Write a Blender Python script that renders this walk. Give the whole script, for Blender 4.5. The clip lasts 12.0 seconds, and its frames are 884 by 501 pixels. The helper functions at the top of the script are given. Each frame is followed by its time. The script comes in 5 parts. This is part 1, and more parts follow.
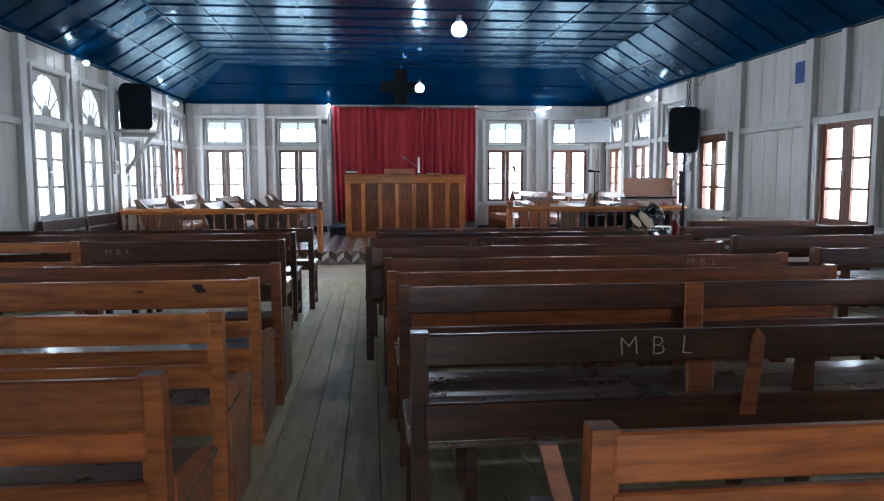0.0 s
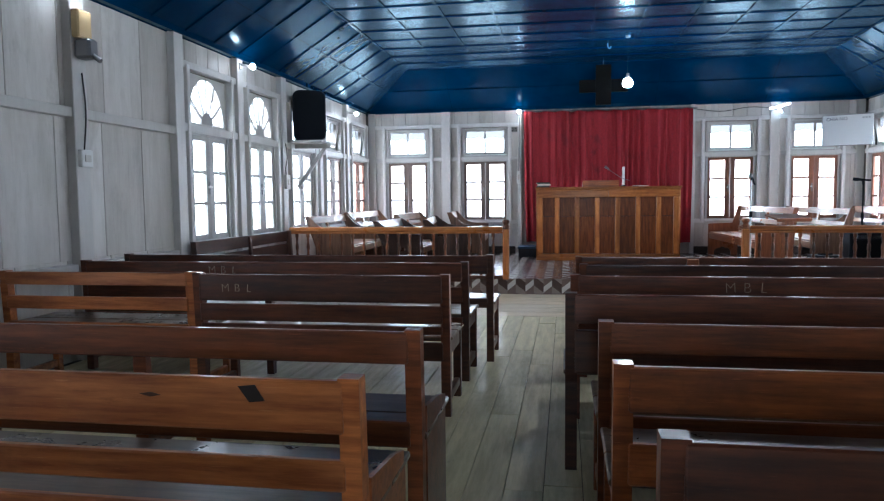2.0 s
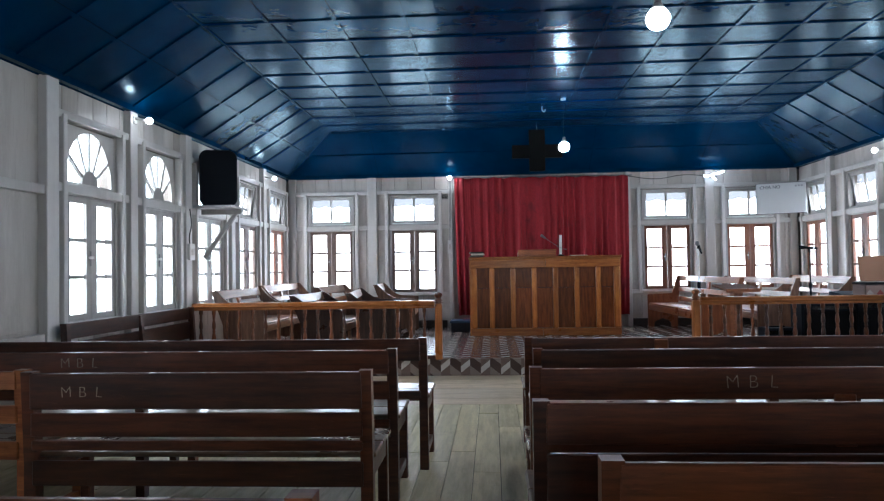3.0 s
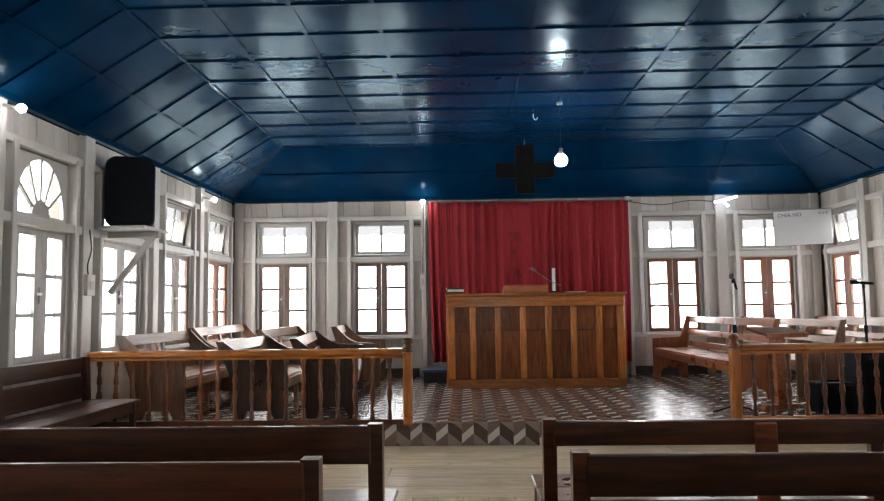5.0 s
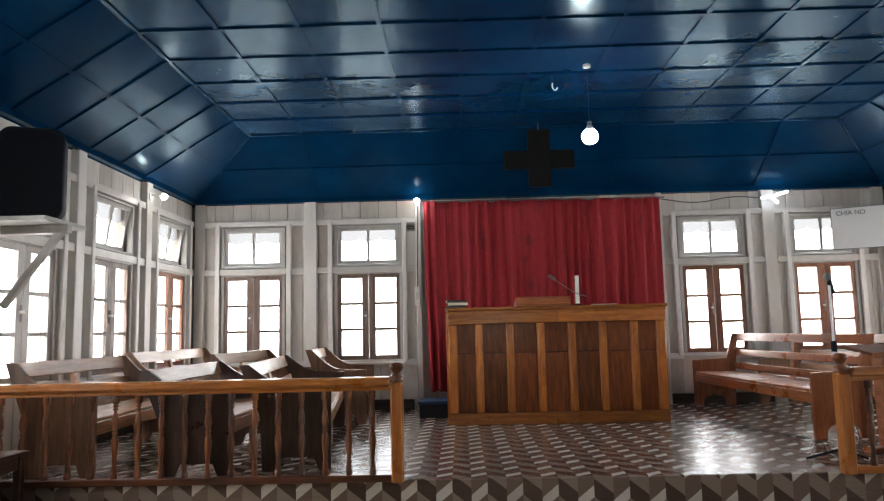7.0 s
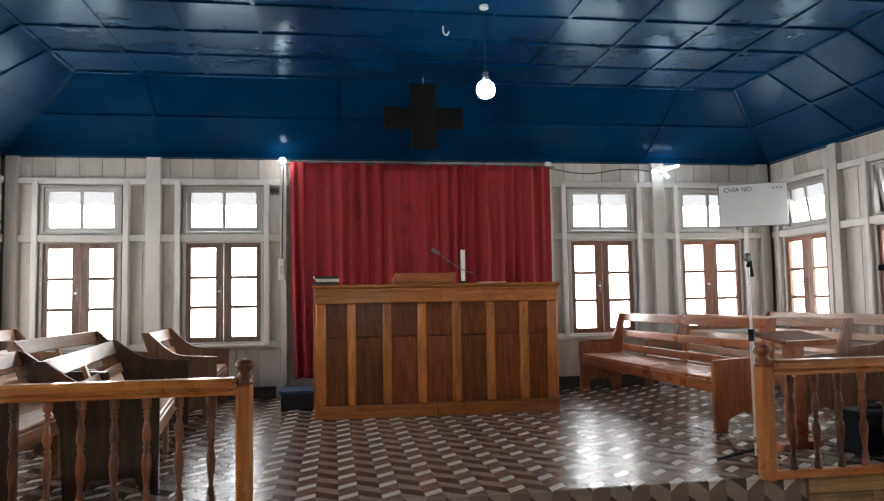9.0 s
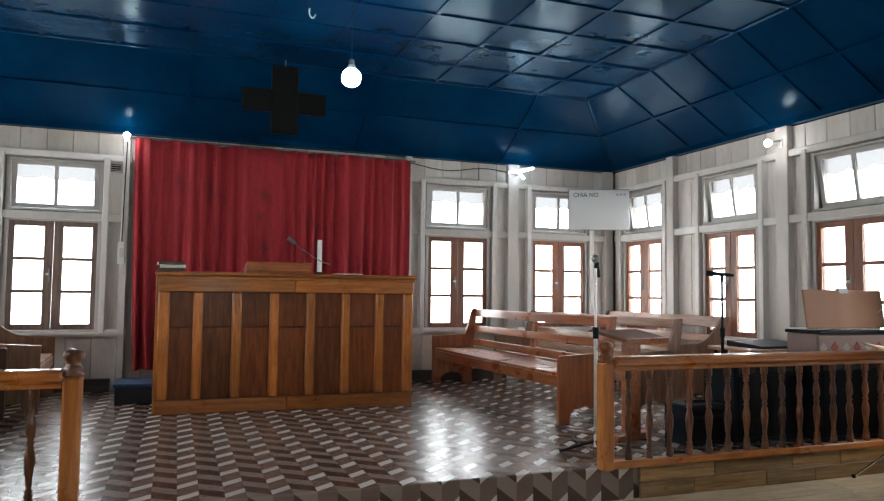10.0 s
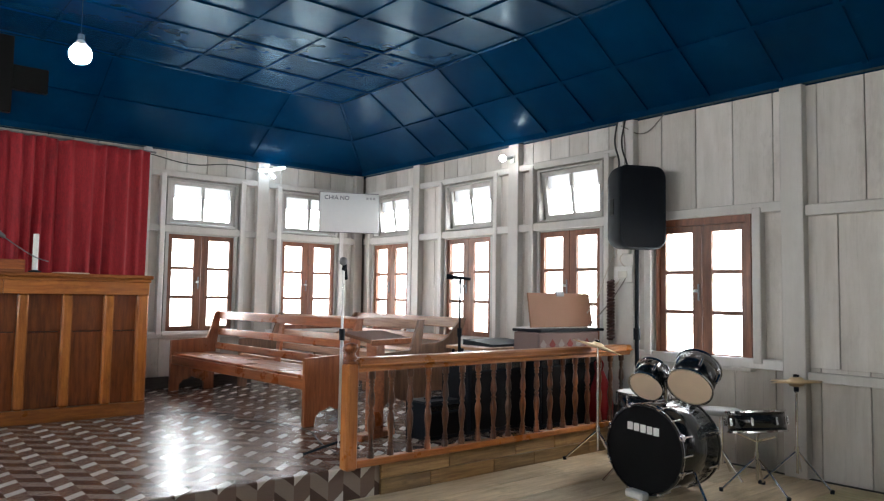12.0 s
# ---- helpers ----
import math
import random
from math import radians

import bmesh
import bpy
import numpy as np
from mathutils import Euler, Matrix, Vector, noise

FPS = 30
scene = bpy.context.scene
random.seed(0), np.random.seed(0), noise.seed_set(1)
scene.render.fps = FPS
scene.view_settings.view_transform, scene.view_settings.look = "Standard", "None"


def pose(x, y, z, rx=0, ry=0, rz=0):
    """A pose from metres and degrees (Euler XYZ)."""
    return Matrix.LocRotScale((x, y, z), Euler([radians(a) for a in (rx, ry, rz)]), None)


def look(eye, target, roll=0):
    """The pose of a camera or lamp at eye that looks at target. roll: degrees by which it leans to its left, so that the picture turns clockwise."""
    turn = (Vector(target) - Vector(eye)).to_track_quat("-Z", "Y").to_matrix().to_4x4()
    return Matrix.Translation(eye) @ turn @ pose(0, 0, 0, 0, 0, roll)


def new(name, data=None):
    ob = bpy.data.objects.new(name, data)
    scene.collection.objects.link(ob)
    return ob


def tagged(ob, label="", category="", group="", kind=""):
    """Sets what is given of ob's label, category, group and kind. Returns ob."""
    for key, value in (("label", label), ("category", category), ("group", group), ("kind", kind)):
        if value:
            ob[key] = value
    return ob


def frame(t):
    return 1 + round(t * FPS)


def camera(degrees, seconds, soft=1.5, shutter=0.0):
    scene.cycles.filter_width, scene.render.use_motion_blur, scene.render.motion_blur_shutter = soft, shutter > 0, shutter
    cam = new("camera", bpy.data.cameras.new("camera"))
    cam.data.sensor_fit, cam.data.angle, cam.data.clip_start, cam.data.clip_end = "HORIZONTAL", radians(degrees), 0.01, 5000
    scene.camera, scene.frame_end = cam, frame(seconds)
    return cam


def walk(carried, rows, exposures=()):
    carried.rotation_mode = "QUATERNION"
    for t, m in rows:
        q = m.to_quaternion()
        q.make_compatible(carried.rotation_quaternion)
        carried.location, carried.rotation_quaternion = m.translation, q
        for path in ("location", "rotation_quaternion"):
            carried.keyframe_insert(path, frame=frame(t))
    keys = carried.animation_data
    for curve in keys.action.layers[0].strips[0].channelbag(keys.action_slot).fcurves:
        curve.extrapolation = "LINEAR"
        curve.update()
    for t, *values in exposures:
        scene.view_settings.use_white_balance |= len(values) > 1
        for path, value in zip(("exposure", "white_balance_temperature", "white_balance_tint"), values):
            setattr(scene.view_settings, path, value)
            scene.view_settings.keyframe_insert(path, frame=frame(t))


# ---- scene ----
cam = camera(63.3, 12.0, soft=1.25)
PATH = [
    (0, (-0.631, -2.047, 1.297), (-0.442, -0.065, 1.105), -0.2),
    (0.5, (-0.593, -1.525, 1.262), (-0.731, 0.456, 1.02), -0.7),
    (1, (-0.643, -1.09, 1.25), (-0.785, 0.894, 1.042), -0.7),
    (1.5, (-0.673, -0.635, 1.247), (-0.835, 1.354, 1.126), -2.5),
    (2, (-0.694, -0.215, 1.273), (-1.032, 1.751, 1.128), -0.6),
    (2.5, (-0.817, 0.236, 1.289), (-0.876, 2.234, 1.225), -2.6),
    (3, (-0.816, 0.728, 1.272), (-0.955, 2.722, 1.322), -0.9),
    (3.5, (-0.855, 1.211, 1.254), (-0.859, 3.206, 1.398), -0.6),
    (5.5, (-0.957, 2.99, 1.27), (-1.03, 4.983, 1.428), -0.8),
    (6, (-1.009, 3.442, 1.251), (-1.038, 5.434, 1.426), -1.2),
    (6.5, (-1.02, 3.877, 1.183), (-1.07, 5.862, 1.421), -1.3),
    (8.5, (-0.951, 5.152, 1.272), (-0.931, 7.147, 1.415), -1.2),
    (9, (-0.992, 5.27, 1.288), (-0.691, 7.243, 1.424), -1.0),
    (9.5, (-1.003, 5.315, 1.289), (-0.476, 7.241, 1.409), 0.1),
    (10, (-1.004, 5.341, 1.286), (-0.314, 7.215, 1.402), 0.7),
    (10.5, (-1.013, 5.332, 1.277), (-0.194, 7.153, 1.386), 0.8),
    (11, (-0.996, 5.338, 1.284), (-0.026, 7.085, 1.384), 0.7),
    (11.5, (-0.976, 5.345, 1.282), (0.165, 6.984, 1.406), 0.9),
    (12, (-0.982, 5.342, 1.289), (0.299, 6.873, 1.419), 0.9),
]
walk(cam, [(t, look(e, g, r)) for t, e, g, r in PATH], exposures=[
    (0.0, 0.92, 5250, 6), (0.5, 0.87, 5250, 6), (1.0, 0.91, 5250, 6), (1.5, 1.10, 5250, 6), (2.0, 1.03, 5250, 6), (2.5, 0.80, 5250, 6), (3.0, 0.72, 5450, 7),
    (3.5, 0.70, 6100, 10), (5.3, 0.80, 6500, 9), (9.2, 0.80, 6450, 8), (10.5, 0.88, 6200, 5), (11.0, 0.99, 6200, 5), (12.0, 1.11, 6250, 7)])

# ---- world and light ----
world = bpy.data.worlds.new("sky")
world.use_nodes = True
scene.world = world
wn = world.node_tree
sky = wn.nodes.new("ShaderNodeTexSky")
sky.sky_type, sky.sun_disc = "NISHITA", False
sky.sun_elevation, sky.sun_rotation = radians(40), radians(200)
wn.links.new(sky.outputs[0], wn.nodes["Background"].inputs[0])
wn.nodes["Background"].inputs[1].default_value = 0.10
sun_data = bpy.data.lights.new("sun", "SUN")
sun_data.energy, sun_data.angle, sun_data.color = 0.8, radians(20), (1.0, 0.97, 0.92)
sun = new("sun", sun_data)
sun.matrix_world = look((0, 0, 0), (0.3, 0.6, -0.75))
WINDOW_RADIANCE = 5.0


def window_light(center, inward, w, h, radiance=WINDOW_RADIANCE):
    """The overcast sky's light in a window's opening, just outside the sash."""
    d = bpy.data.lights.new("window_sky", "AREA")
    d.shape, d.size, d.size_y = "RECTANGLE", w, h
    d.energy, d.color = radiance * math.pi * w * h, (1.0, 0.99, 0.97)
    ob = new("window_sky", d)
    n = Vector(inward)
    up = Vector((0, 0, 1))
    m = Matrix((n.cross(up) * -1, up, n * -1)).transposed().to_4x4()
    m.translation = Vector(center) - n * 0.13
    ob.matrix_world = m
    return ob


# ---- materials ----
def mat(name, rough=0.5, metal=0.0, coat=0.0):
    m = bpy.data.materials.new(name)
    m.use_nodes = True
    nt = m.node_tree
    b = nt.nodes["Principled BSDF"]
    b.inputs["Roughness"].default_value = rough
    b.inputs["Metallic"].default_value = metal
    b.inputs["Coat Weight"].default_value = coat
    b.inputs["Coat Roughness"].default_value = 0.12
    return m, nt, b


def N(nt, kind, **kw):
    n = nt.nodes.new(kind)
    for k, v in kw.items():
        if k in n.inputs:
            n.inputs[k].default_value = v
    return n


def math_node(nt, op, a, b=None):
    n = nt.nodes.new("ShaderNodeMath")
    n.operation = op
    for i, v in enumerate((a, b)):
        if v is None:
            continue
        if isinstance(v, (int, float)):
            n.inputs[i].default_value = v
        else:
            nt.links.new(v, n.inputs[i])
    return n.outputs[0]


def ramp(nt, fac, stops):
    r = nt.nodes.new("ShaderNodeValToRGB")
    e = r.color_ramp.elements
    while len(e) < len(stops):
        e.new(0.5)
    for el, (p, c) in zip(e, stops):
        el.position, el.color = p, (*c, 1)
    nt.links.new(fac, r.inputs[0])
    return r.outputs[0]


def mix(nt, fac, a, b, blend="MIX"):
    n = nt.nodes.new("ShaderNodeMix")
    n.data_type, n.blend_type = "RGBA", blend
    for sock, v in ((n.inputs[0], fac), (n.inputs[6], a), (n.inputs[7], b)):
        if isinstance(v, (int, float)):
            sock.default_value = v
        elif isinstance(v, tuple):
            sock.default_value = (*v, 1)
        else:
            nt.links.new(v, sock)
    return n.outputs[2]


def coords(nt, scale=(1, 1, 1)):
    tc = nt.nodes.new("ShaderNodeTexCoord")
    mp = nt.nodes.new("ShaderNodeMapping")
    mp.inputs["Scale"].default_value = scale
    nt.links.new(tc.outputs["Object"], mp.inputs[0])
    return mp.outputs[0]


def world_coords(nt, scale=(1, 1, 1)):
    g = nt.nodes.new("ShaderNodeNewGeometry")
    mp = nt.nodes.new("ShaderNodeMapping")
    mp.inputs["Scale"].default_value = scale
    nt.links.new(g.outputs["Position"], mp.inputs[0])
    return mp.outputs[0]


def noise_of(nt, vec, scale, detail=4.0, rough=0.6):
    n = N(nt, "ShaderNodeTexNoise", Scale=scale, Detail=detail, Roughness=rough)
    nt.links.new(vec, n.inputs["Vector"])
    return n.outputs[0]


def bump(nt, b, height, strength=0.2, dist=0.005):
    n = N(nt, "ShaderNodeBump", Strength=strength, Distance=dist)
    nt.links.new(height, n.inputs["Height"])
    nt.links.new(n.outputs[0], b.inputs["Normal"])


def rnd(nt):
    return nt.nodes.new("ShaderNodeObjectInfo").outputs["Random"]


def wood(name, dark, light, rough=0.3, coat=0.3, grain=(1, 14, 14), vary=0.35, wear=0.3, coat_rough=0.12, spec=0.5):
    """Varnished timber: long grain, tone that differs from piece to piece, scuffed gloss."""
    m, nt, b = mat(name, rough, 0, coat)
    b.inputs["Coat Roughness"].default_value = coat_rough
    b.inputs["Specular IOR Level"].default_value = spec
    v = world_coords(nt, grain)
    r = rnd(nt)
    off = nt.nodes.new("ShaderNodeVectorMath")
    off.operation = "ADD"
    nt.links.new(v, off.inputs[0])
    nt.links.new(math_node(nt, "MULTIPLY", r, 37.0), off.inputs[1])
    g = noise_of(nt, off.outputs[0], 2.2, 6, 0.65)
    fine = noise_of(nt, off.outputs[0], 9.0, 3, 0.6)
    col = ramp(nt, g, [(0.36, dark), (0.64, light)])
    col = mix(nt, math_node(nt, "MULTIPLY", fine, 0.35), col, tuple(c * 0.5 for c in dark))
    tone = ramp(nt, r, [(0.0, (1 - vary,) * 3), (1.0, (1 + vary * 0.5, 1 + vary * 0.35, 1 + vary * 0.3))])
    col = mix(nt, 1.0, col, tone, "MULTIPLY")
    big = noise_of(nt, world_coords(nt), 3.1, 5, 0.7)
    col = mix(nt, math_node(nt, "MULTIPLY", ramp(nt, big, [(0.55, (0, 0, 0)), (0.75, (1, 1, 1))]), wear), col, tuple(c * 0.45 for c in dark))
    spots = noise_of(nt, world_coords(nt, tuple(max(1.0, a * 0.35) for a in grain)), 5.5, 7, 0.75)
    col = mix(nt, math_node(nt, "MULTIPLY", ramp(nt, spots, [(0.60, (0, 0, 0)), (0.70, (1, 1, 1))]), 0.55 * min(1.0, wear * 2)), col, tuple(c * 0.35 for c in dark))
    pale = noise_of(nt, off.outputs[0], 5.0, 8, 0.8)
    col = mix(nt, math_node(nt, "MULTIPLY", ramp(nt, pale, [(0.64, (0, 0, 0)), (0.72, (1, 1, 1))]), 0.35), col, tuple(min(0.8, c * 1.7 + 0.03) for c in light))
    scratch = noise_of(nt, world_coords(nt, tuple(a * 3.2 if a > 5 else a * 1.5 for a in grain)), 3.7, 4, 0.7)
    col = mix(nt, math_node(nt, "MULTIPLY", ramp(nt, scratch, [(0.63, (0, 0, 0)), (0.69, (1, 1, 1))]), 0.3), col, tuple(min(0.7, c * 1.3 + 0.04) for c in light))
    nt.links.new(col, b.inputs["Base Color"])
    ro = math_node(nt, "ADD", math_node(nt, "MULTIPLY", big, 0.35), rough - 0.15)
    nt.links.new(ro, b.inputs["Roughness"])
    bump(nt, b, g, 0.12, 0.004)
    return m


def paint(name, base, dirt, rough=0.45, scale=1.3, amount=0.5, streak=(3, 3, 0.5), coat=0.0):
    m, nt, b = mat(name, rough, 0, coat)
    n1 = noise_of(nt, world_coords(nt, streak), scale, 6, 0.7)
    n2 = noise_of(nt, world_coords(nt), 14, 4, 0.7)
    f = math_node(nt, "MULTIPLY", ramp(nt, n1, [(0.4, (0, 0, 0)), (0.8, (1, 1, 1))]), amount)
    col = mix(nt, f, base, dirt)
    col = mix(nt, math_node(nt, "MULTIPLY", n2, 0.22), col, dirt)
    fineline = noise_of(nt, world_coords(nt, (26, 26, 1.2)), 2.0, 5, 0.7)
    col = mix(nt, math_node(nt, "MULTIPLY", ramp(nt, fineline, [(0.56, (0, 0, 0)), (0.78, (1, 1, 1))]), 0.4 * amount), col, tuple(c * 0.6 for c in dirt))
    tone = ramp(nt, rnd(nt), [(0, (0.77, 0.755, 0.73)), (0.5, (0.95, 0.945, 0.935)), (1, (1.04, 1.04, 1.04))])
    col = mix(nt, 1.0, col, tone, "MULTIPLY")
    blot = noise_of(nt, world_coords(nt, (1.0, 1.0, 0.45)), 2.7, 7, 0.72)
    col = mix(nt, math_node(nt, "MULTIPLY", ramp(nt, blot, [(0.54, (0, 0, 0)), (0.68, (1, 1, 1))]), 0.5 * amount), col, tuple(c * 0.75 for c in dirt))
    specks = noise_of(nt, world_coords(nt), 31, 5, 0.8)
    col = mix(nt, math_node(nt, "MULTIPLY", ramp(nt, specks, [(0.66, (0, 0, 0)), (0.71, (1, 1, 1))]), 0.5), col, tuple(c * 0.4 for c in dirt))
    nt.links.new(col, b.inputs["Base Color"])
    nt.links.new(math_node(nt, "ADD", math_node(nt, "MULTIPLY", n1, 0.25), rough - 0.1), b.inputs["Roughness"])
    bump(nt, b, n2, 0.15, 0.003)
    return m


def plain(name, base, rough=0.5, metal=0.0, coat=0.0, grime=0.25, spec=0.5):
    m, nt, b = mat(name, rough, metal, coat)
    b.inputs["Specular IOR Level"].default_value = spec
    n = noise_of(nt, coords(nt), 9.0, 5, 0.65)
    col = mix(nt, math_node(nt, "MULTIPLY", n, grime), base, tuple(c * 0.5 for c in base))
    nt.links.new(col, b.inputs["Base Color"])
    nt.links.new(math_node(nt, "ADD", math_node(nt, "MULTIPLY", n, 0.15), rough - 0.07), b.inputs["Roughness"])
    return m


def glow(name, colour, strength):
    m, nt, b = mat(name, 0.4)
    b.inputs["Base Color"].default_value = (0.9, 0.9, 0.9, 1)
    b.inputs["Emission Color"].default_value = (*colour, 1)
    b.inputs["Emission Strength"].default_value = strength
    return m


WALL = paint("grey_white_wall_paint", (0.68, 0.645, 0.61), (0.36, 0.32, 0.275), 0.42, 1.2, 0.75)
BACKING = plain("bare_timber_backing", (0.22, 0.19, 0.16), 0.8)
TRIM = paint("grey_white_trim_paint", (0.70, 0.68, 0.66), (0.42, 0.40, 0.375), 0.38, 2.0, 0.4)
SASH_GREY = paint("grey_sash_paint", (0.50, 0.49, 0.475), (0.29, 0.265, 0.24), 0.4, 3.0, 0.5)
SASH_BROWN = wood("brown_sash_wood", (0.15, 0.053, 0.026), (0.31, 0.112, 0.05), 0.4, 0.1, (14, 14, 1.5), 0.25)
PEW = wood("dark_red_brown_pew_varnish", (0.058, 0.018, 0.008), (0.175, 0.050, 0.017), 0.34, 0.16, (1.2, 14, 14), 0.45, 0.5, 0.08)
PEW_SEAT = wood("glossy_dark_pew_seat", (0.12, 0.074, 0.043), (0.22, 0.148, 0.09), 0.28, 0.4, (1.2, 14, 14), 0.3, 0.5, 0.13)
PEW_PALE = wood("pale_orange_pew_varnish", (0.30, 0.088, 0.023), (0.66, 0.235, 0.062), 0.33, 0.2, (1.2, 14, 14), 0.25, 0.6, 0.1)
PEW_SOOT = wood("sooty_brown_pew_varnish", (0.034, 0.014, 0.007), (0.095, 0.034, 0.014), 0.38, 0.08, (1.2, 14, 14), 0.4, 0.5, 0.12, 0.3)
PEW_MID = wood("mid_brown_pew_varnish", (0.14, 0.042, 0.014), (0.36, 0.110, 0.031), 0.33, 0.18, (1.2, 14, 14), 0.4, 0.5, 0.09)
PEW_LIGHT = wood("orange_brown_pew_varnish", (0.20, 0.052, 0.012), (0.50, 0.148, 0.031), 0.33, 0.2, (1.2, 14, 14), 0.35, 0.6, 0.1)
BENCH = wood("worn_brown_bench_varnish", (0.26, 0.125, 0.060), (0.47, 0.25, 0.13), 0.33, 0.3, (14, 1.2, 14), 0.25)
# Darker copy of BENCH for end panels, their shade put into the colour.
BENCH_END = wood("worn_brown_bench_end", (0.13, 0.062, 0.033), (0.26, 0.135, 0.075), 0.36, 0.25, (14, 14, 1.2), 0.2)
BENCH_RED_END = wood("red_brown_bench_end", (0.24, 0.07, 0.024), (0.42, 0.14, 0.05), 0.3, 0.35, (14, 14, 1.2), 0.2)
PEW_DARK = wood("near_black_pew_stain", (0.03, 0.010, 0.006), (0.085, 0.028, 0.014), 0.34, 0.4, (14, 1.2, 14), 0.3)
# Same bench wood again, nearly black: deep shade on the ends, painted in.
BENCH_SHADED = wood("shaded_bench_end", (0.03, 0.013, 0.009), (0.085, 0.036, 0.022), 0.3, 0.5, (14, 14, 1.5), 0.2)
SASH_MID = wood("grey_brown_sash_wood", (0.13, 0.085, 0.065), (0.27, 0.19, 0.155), 0.45, 0.05, (14, 14, 1.5), 0.25)
BENCH_RED = wood("red_brown_bench_varnish", (0.25, 0.075, 0.026), (0.44, 0.15, 0.055), 0.28, 0.4, (14, 1.2, 14), 0.2)
PULPIT = wood("golden_pulpit_varnish", (0.31, 0.092, 0.015), (0.55, 0.195, 0.035), 0.31, 0.4, (14, 14, 1.5), 0.3, 0.5, 0.15, 0.35)
PULPIT_RAIL = wood("golden_pulpit_rail_varnish", (0.25, 0.075, 0.014), (0.44, 0.158, 0.030), 0.30, 0.35, (1.3, 14, 14), 0.25, 0.6, 0.15, 0.35)
PULPIT_DARK = wood("brown_pulpit_panel_varnish", (0.115, 0.030, 0.0075), (0.25, 0.070, 0.0155), 0.32, 0.3, (14, 14, 1.5), 0.3, 0.4, 0.2, 0.3)
PULPIT_JOINT = wood("stained_panel_joint", (0.03, 0.009, 0.004), (0.075, 0.022, 0.008), 0.5, 0.1, (1.3, 14, 14), 0.3)
RAIL = wood("orange_rail_varnish", (0.34, 0.102, 0.019), (0.56, 0.208, 0.044), 0.28, 0.5, (1.3, 14, 14), 0.15)
RAIL_POST = wood("orange_post_varnish", (0.32, 0.097, 0.018), (0.53, 0.195, 0.042), 0.28, 0.5, (14, 14, 1.3), 0.15)
SPINDLE = wood("brown_spindle_varnish", (0.048, 0.013, 0.004), (0.26, 0.080, 0.017), 0.32, 0.2, (14, 14, 2), 0.5)
FLOOR = wood("worn_grey_floor_plank", (0.56, 0.475, 0.255), (0.80, 0.70, 0.42), 0.5, 0.05, (9, 1.0, 9), 0.12, 0.35)
BLACK = plain("black_cabinet", (0.0048, 0.0078, 0.0130), 0.6, 0, 0, 0.25, 0.15)
GLOSS_BLACK = plain("glossy_black_shell", (0.01, 0.012, 0.014), 0.18, 0, 0.6)
CHROME = plain("chrome", (0.75, 0.75, 0.76), 0.16, 1.0)
SKIN = plain("drum_head", (0.72, 0.55, 0.40), 0.5)
SKIN_WHITE = plain("white_drum_head", (0.75, 0.73, 0.68), 0.45)
BRASS = plain("brass_cymbal", (0.82, 0.66, 0.43), 0.4, 1.0)
HEAD_BLACK = plain("black_drum_head", (0.004, 0.004, 0.005), 0.5, 0, 0, 0.2, 0.12)
PATTERN = plain("printed_cloth", (0.22, 0.15, 0.135), 0.9)
WHITE = plain("white_plastic", (0.72, 0.71, 0.68), 0.4)
BOARD = plain("whiteboard_face", (0.70, 0.72, 0.73), 0.3, 0, 0, 0.12)
CARD = plain("brown_cardboard", (0.30, 0.15, 0.085), 0.7)
CREAM = plain("cream_plastic", (0.55, 0.40, 0.20), 0.5)
SWITCH = plain("off_white_switch_plastic", (0.55, 0.52, 0.47), 0.45)
INK = plain("grey_marker_ink", (0.13, 0.14, 0.17), 0.6)
CHALK = plain("faded_pale_paint", (0.40, 0.31, 0.21), 0.7)
CABLE = plain("black_cable", (0.015, 0.015, 0.016), 0.55)
BLUE_BOX = plain("blue_step_paint", (0.02, 0.07, 0.16), 0.5)
BLUE_CARD = plain("blue_notice_card", (0.015, 0.06, 0.25), 0.4)
BOOK = plain("dark_book_cover", (0.05, 0.045, 0.04), 0.6)
PAGE = plain("paper_pages", (0.62, 0.57, 0.48), 0.8)
CROSS_MAT = plain("black_cross_paint", (0.004, 0.004, 0.004), 0.7, 0, 0, 0.2, 0.1)
GREY_METAL = plain("grey_metal", (0.25, 0.25, 0.26), 0.4, 0.9)
BULB = glow("lit_bulb", (1.0, 0.98, 0.95), 110.0)
WALL_BULB = glow("lit_wall_bulb", (1.0, 0.98, 0.95), 38.0)
TUBE = glow("lit_tube", (0.80, 0.90, 1.0), 9.0)


def glass_mat():
    m, nt, b = mat("window_glass", 0.02)
    b.inputs["Base Color"].default_value = (1, 1, 1, 1)
    b.inputs["Transmission Weight"].default_value = 1.0
    b.inputs["IOR"].default_value = 1.05
    return m


GLASS = glass_mat()


def lace_mat():
    m, nt, b = mat("lace_cloth", 0.9)
    t = nt.nodes.new("ShaderNodeBsdfTranslucent")
    t.inputs[0].default_value = (0.085, 0.085, 0.088, 1)
    tr = nt.nodes.new("ShaderNodeBsdfTransparent")
    mx = nt.nodes.new("ShaderNodeMixShader")
    mx.inputs[0].default_value = 0.02
    nt.links.new(t.outputs[0], mx.inputs[1])
    nt.links.new(tr.outputs[0], mx.inputs[2])
    nt.links.new(mx.outputs[0], nt.nodes["Material Output"].inputs[0])
    return m


LACE = lace_mat()


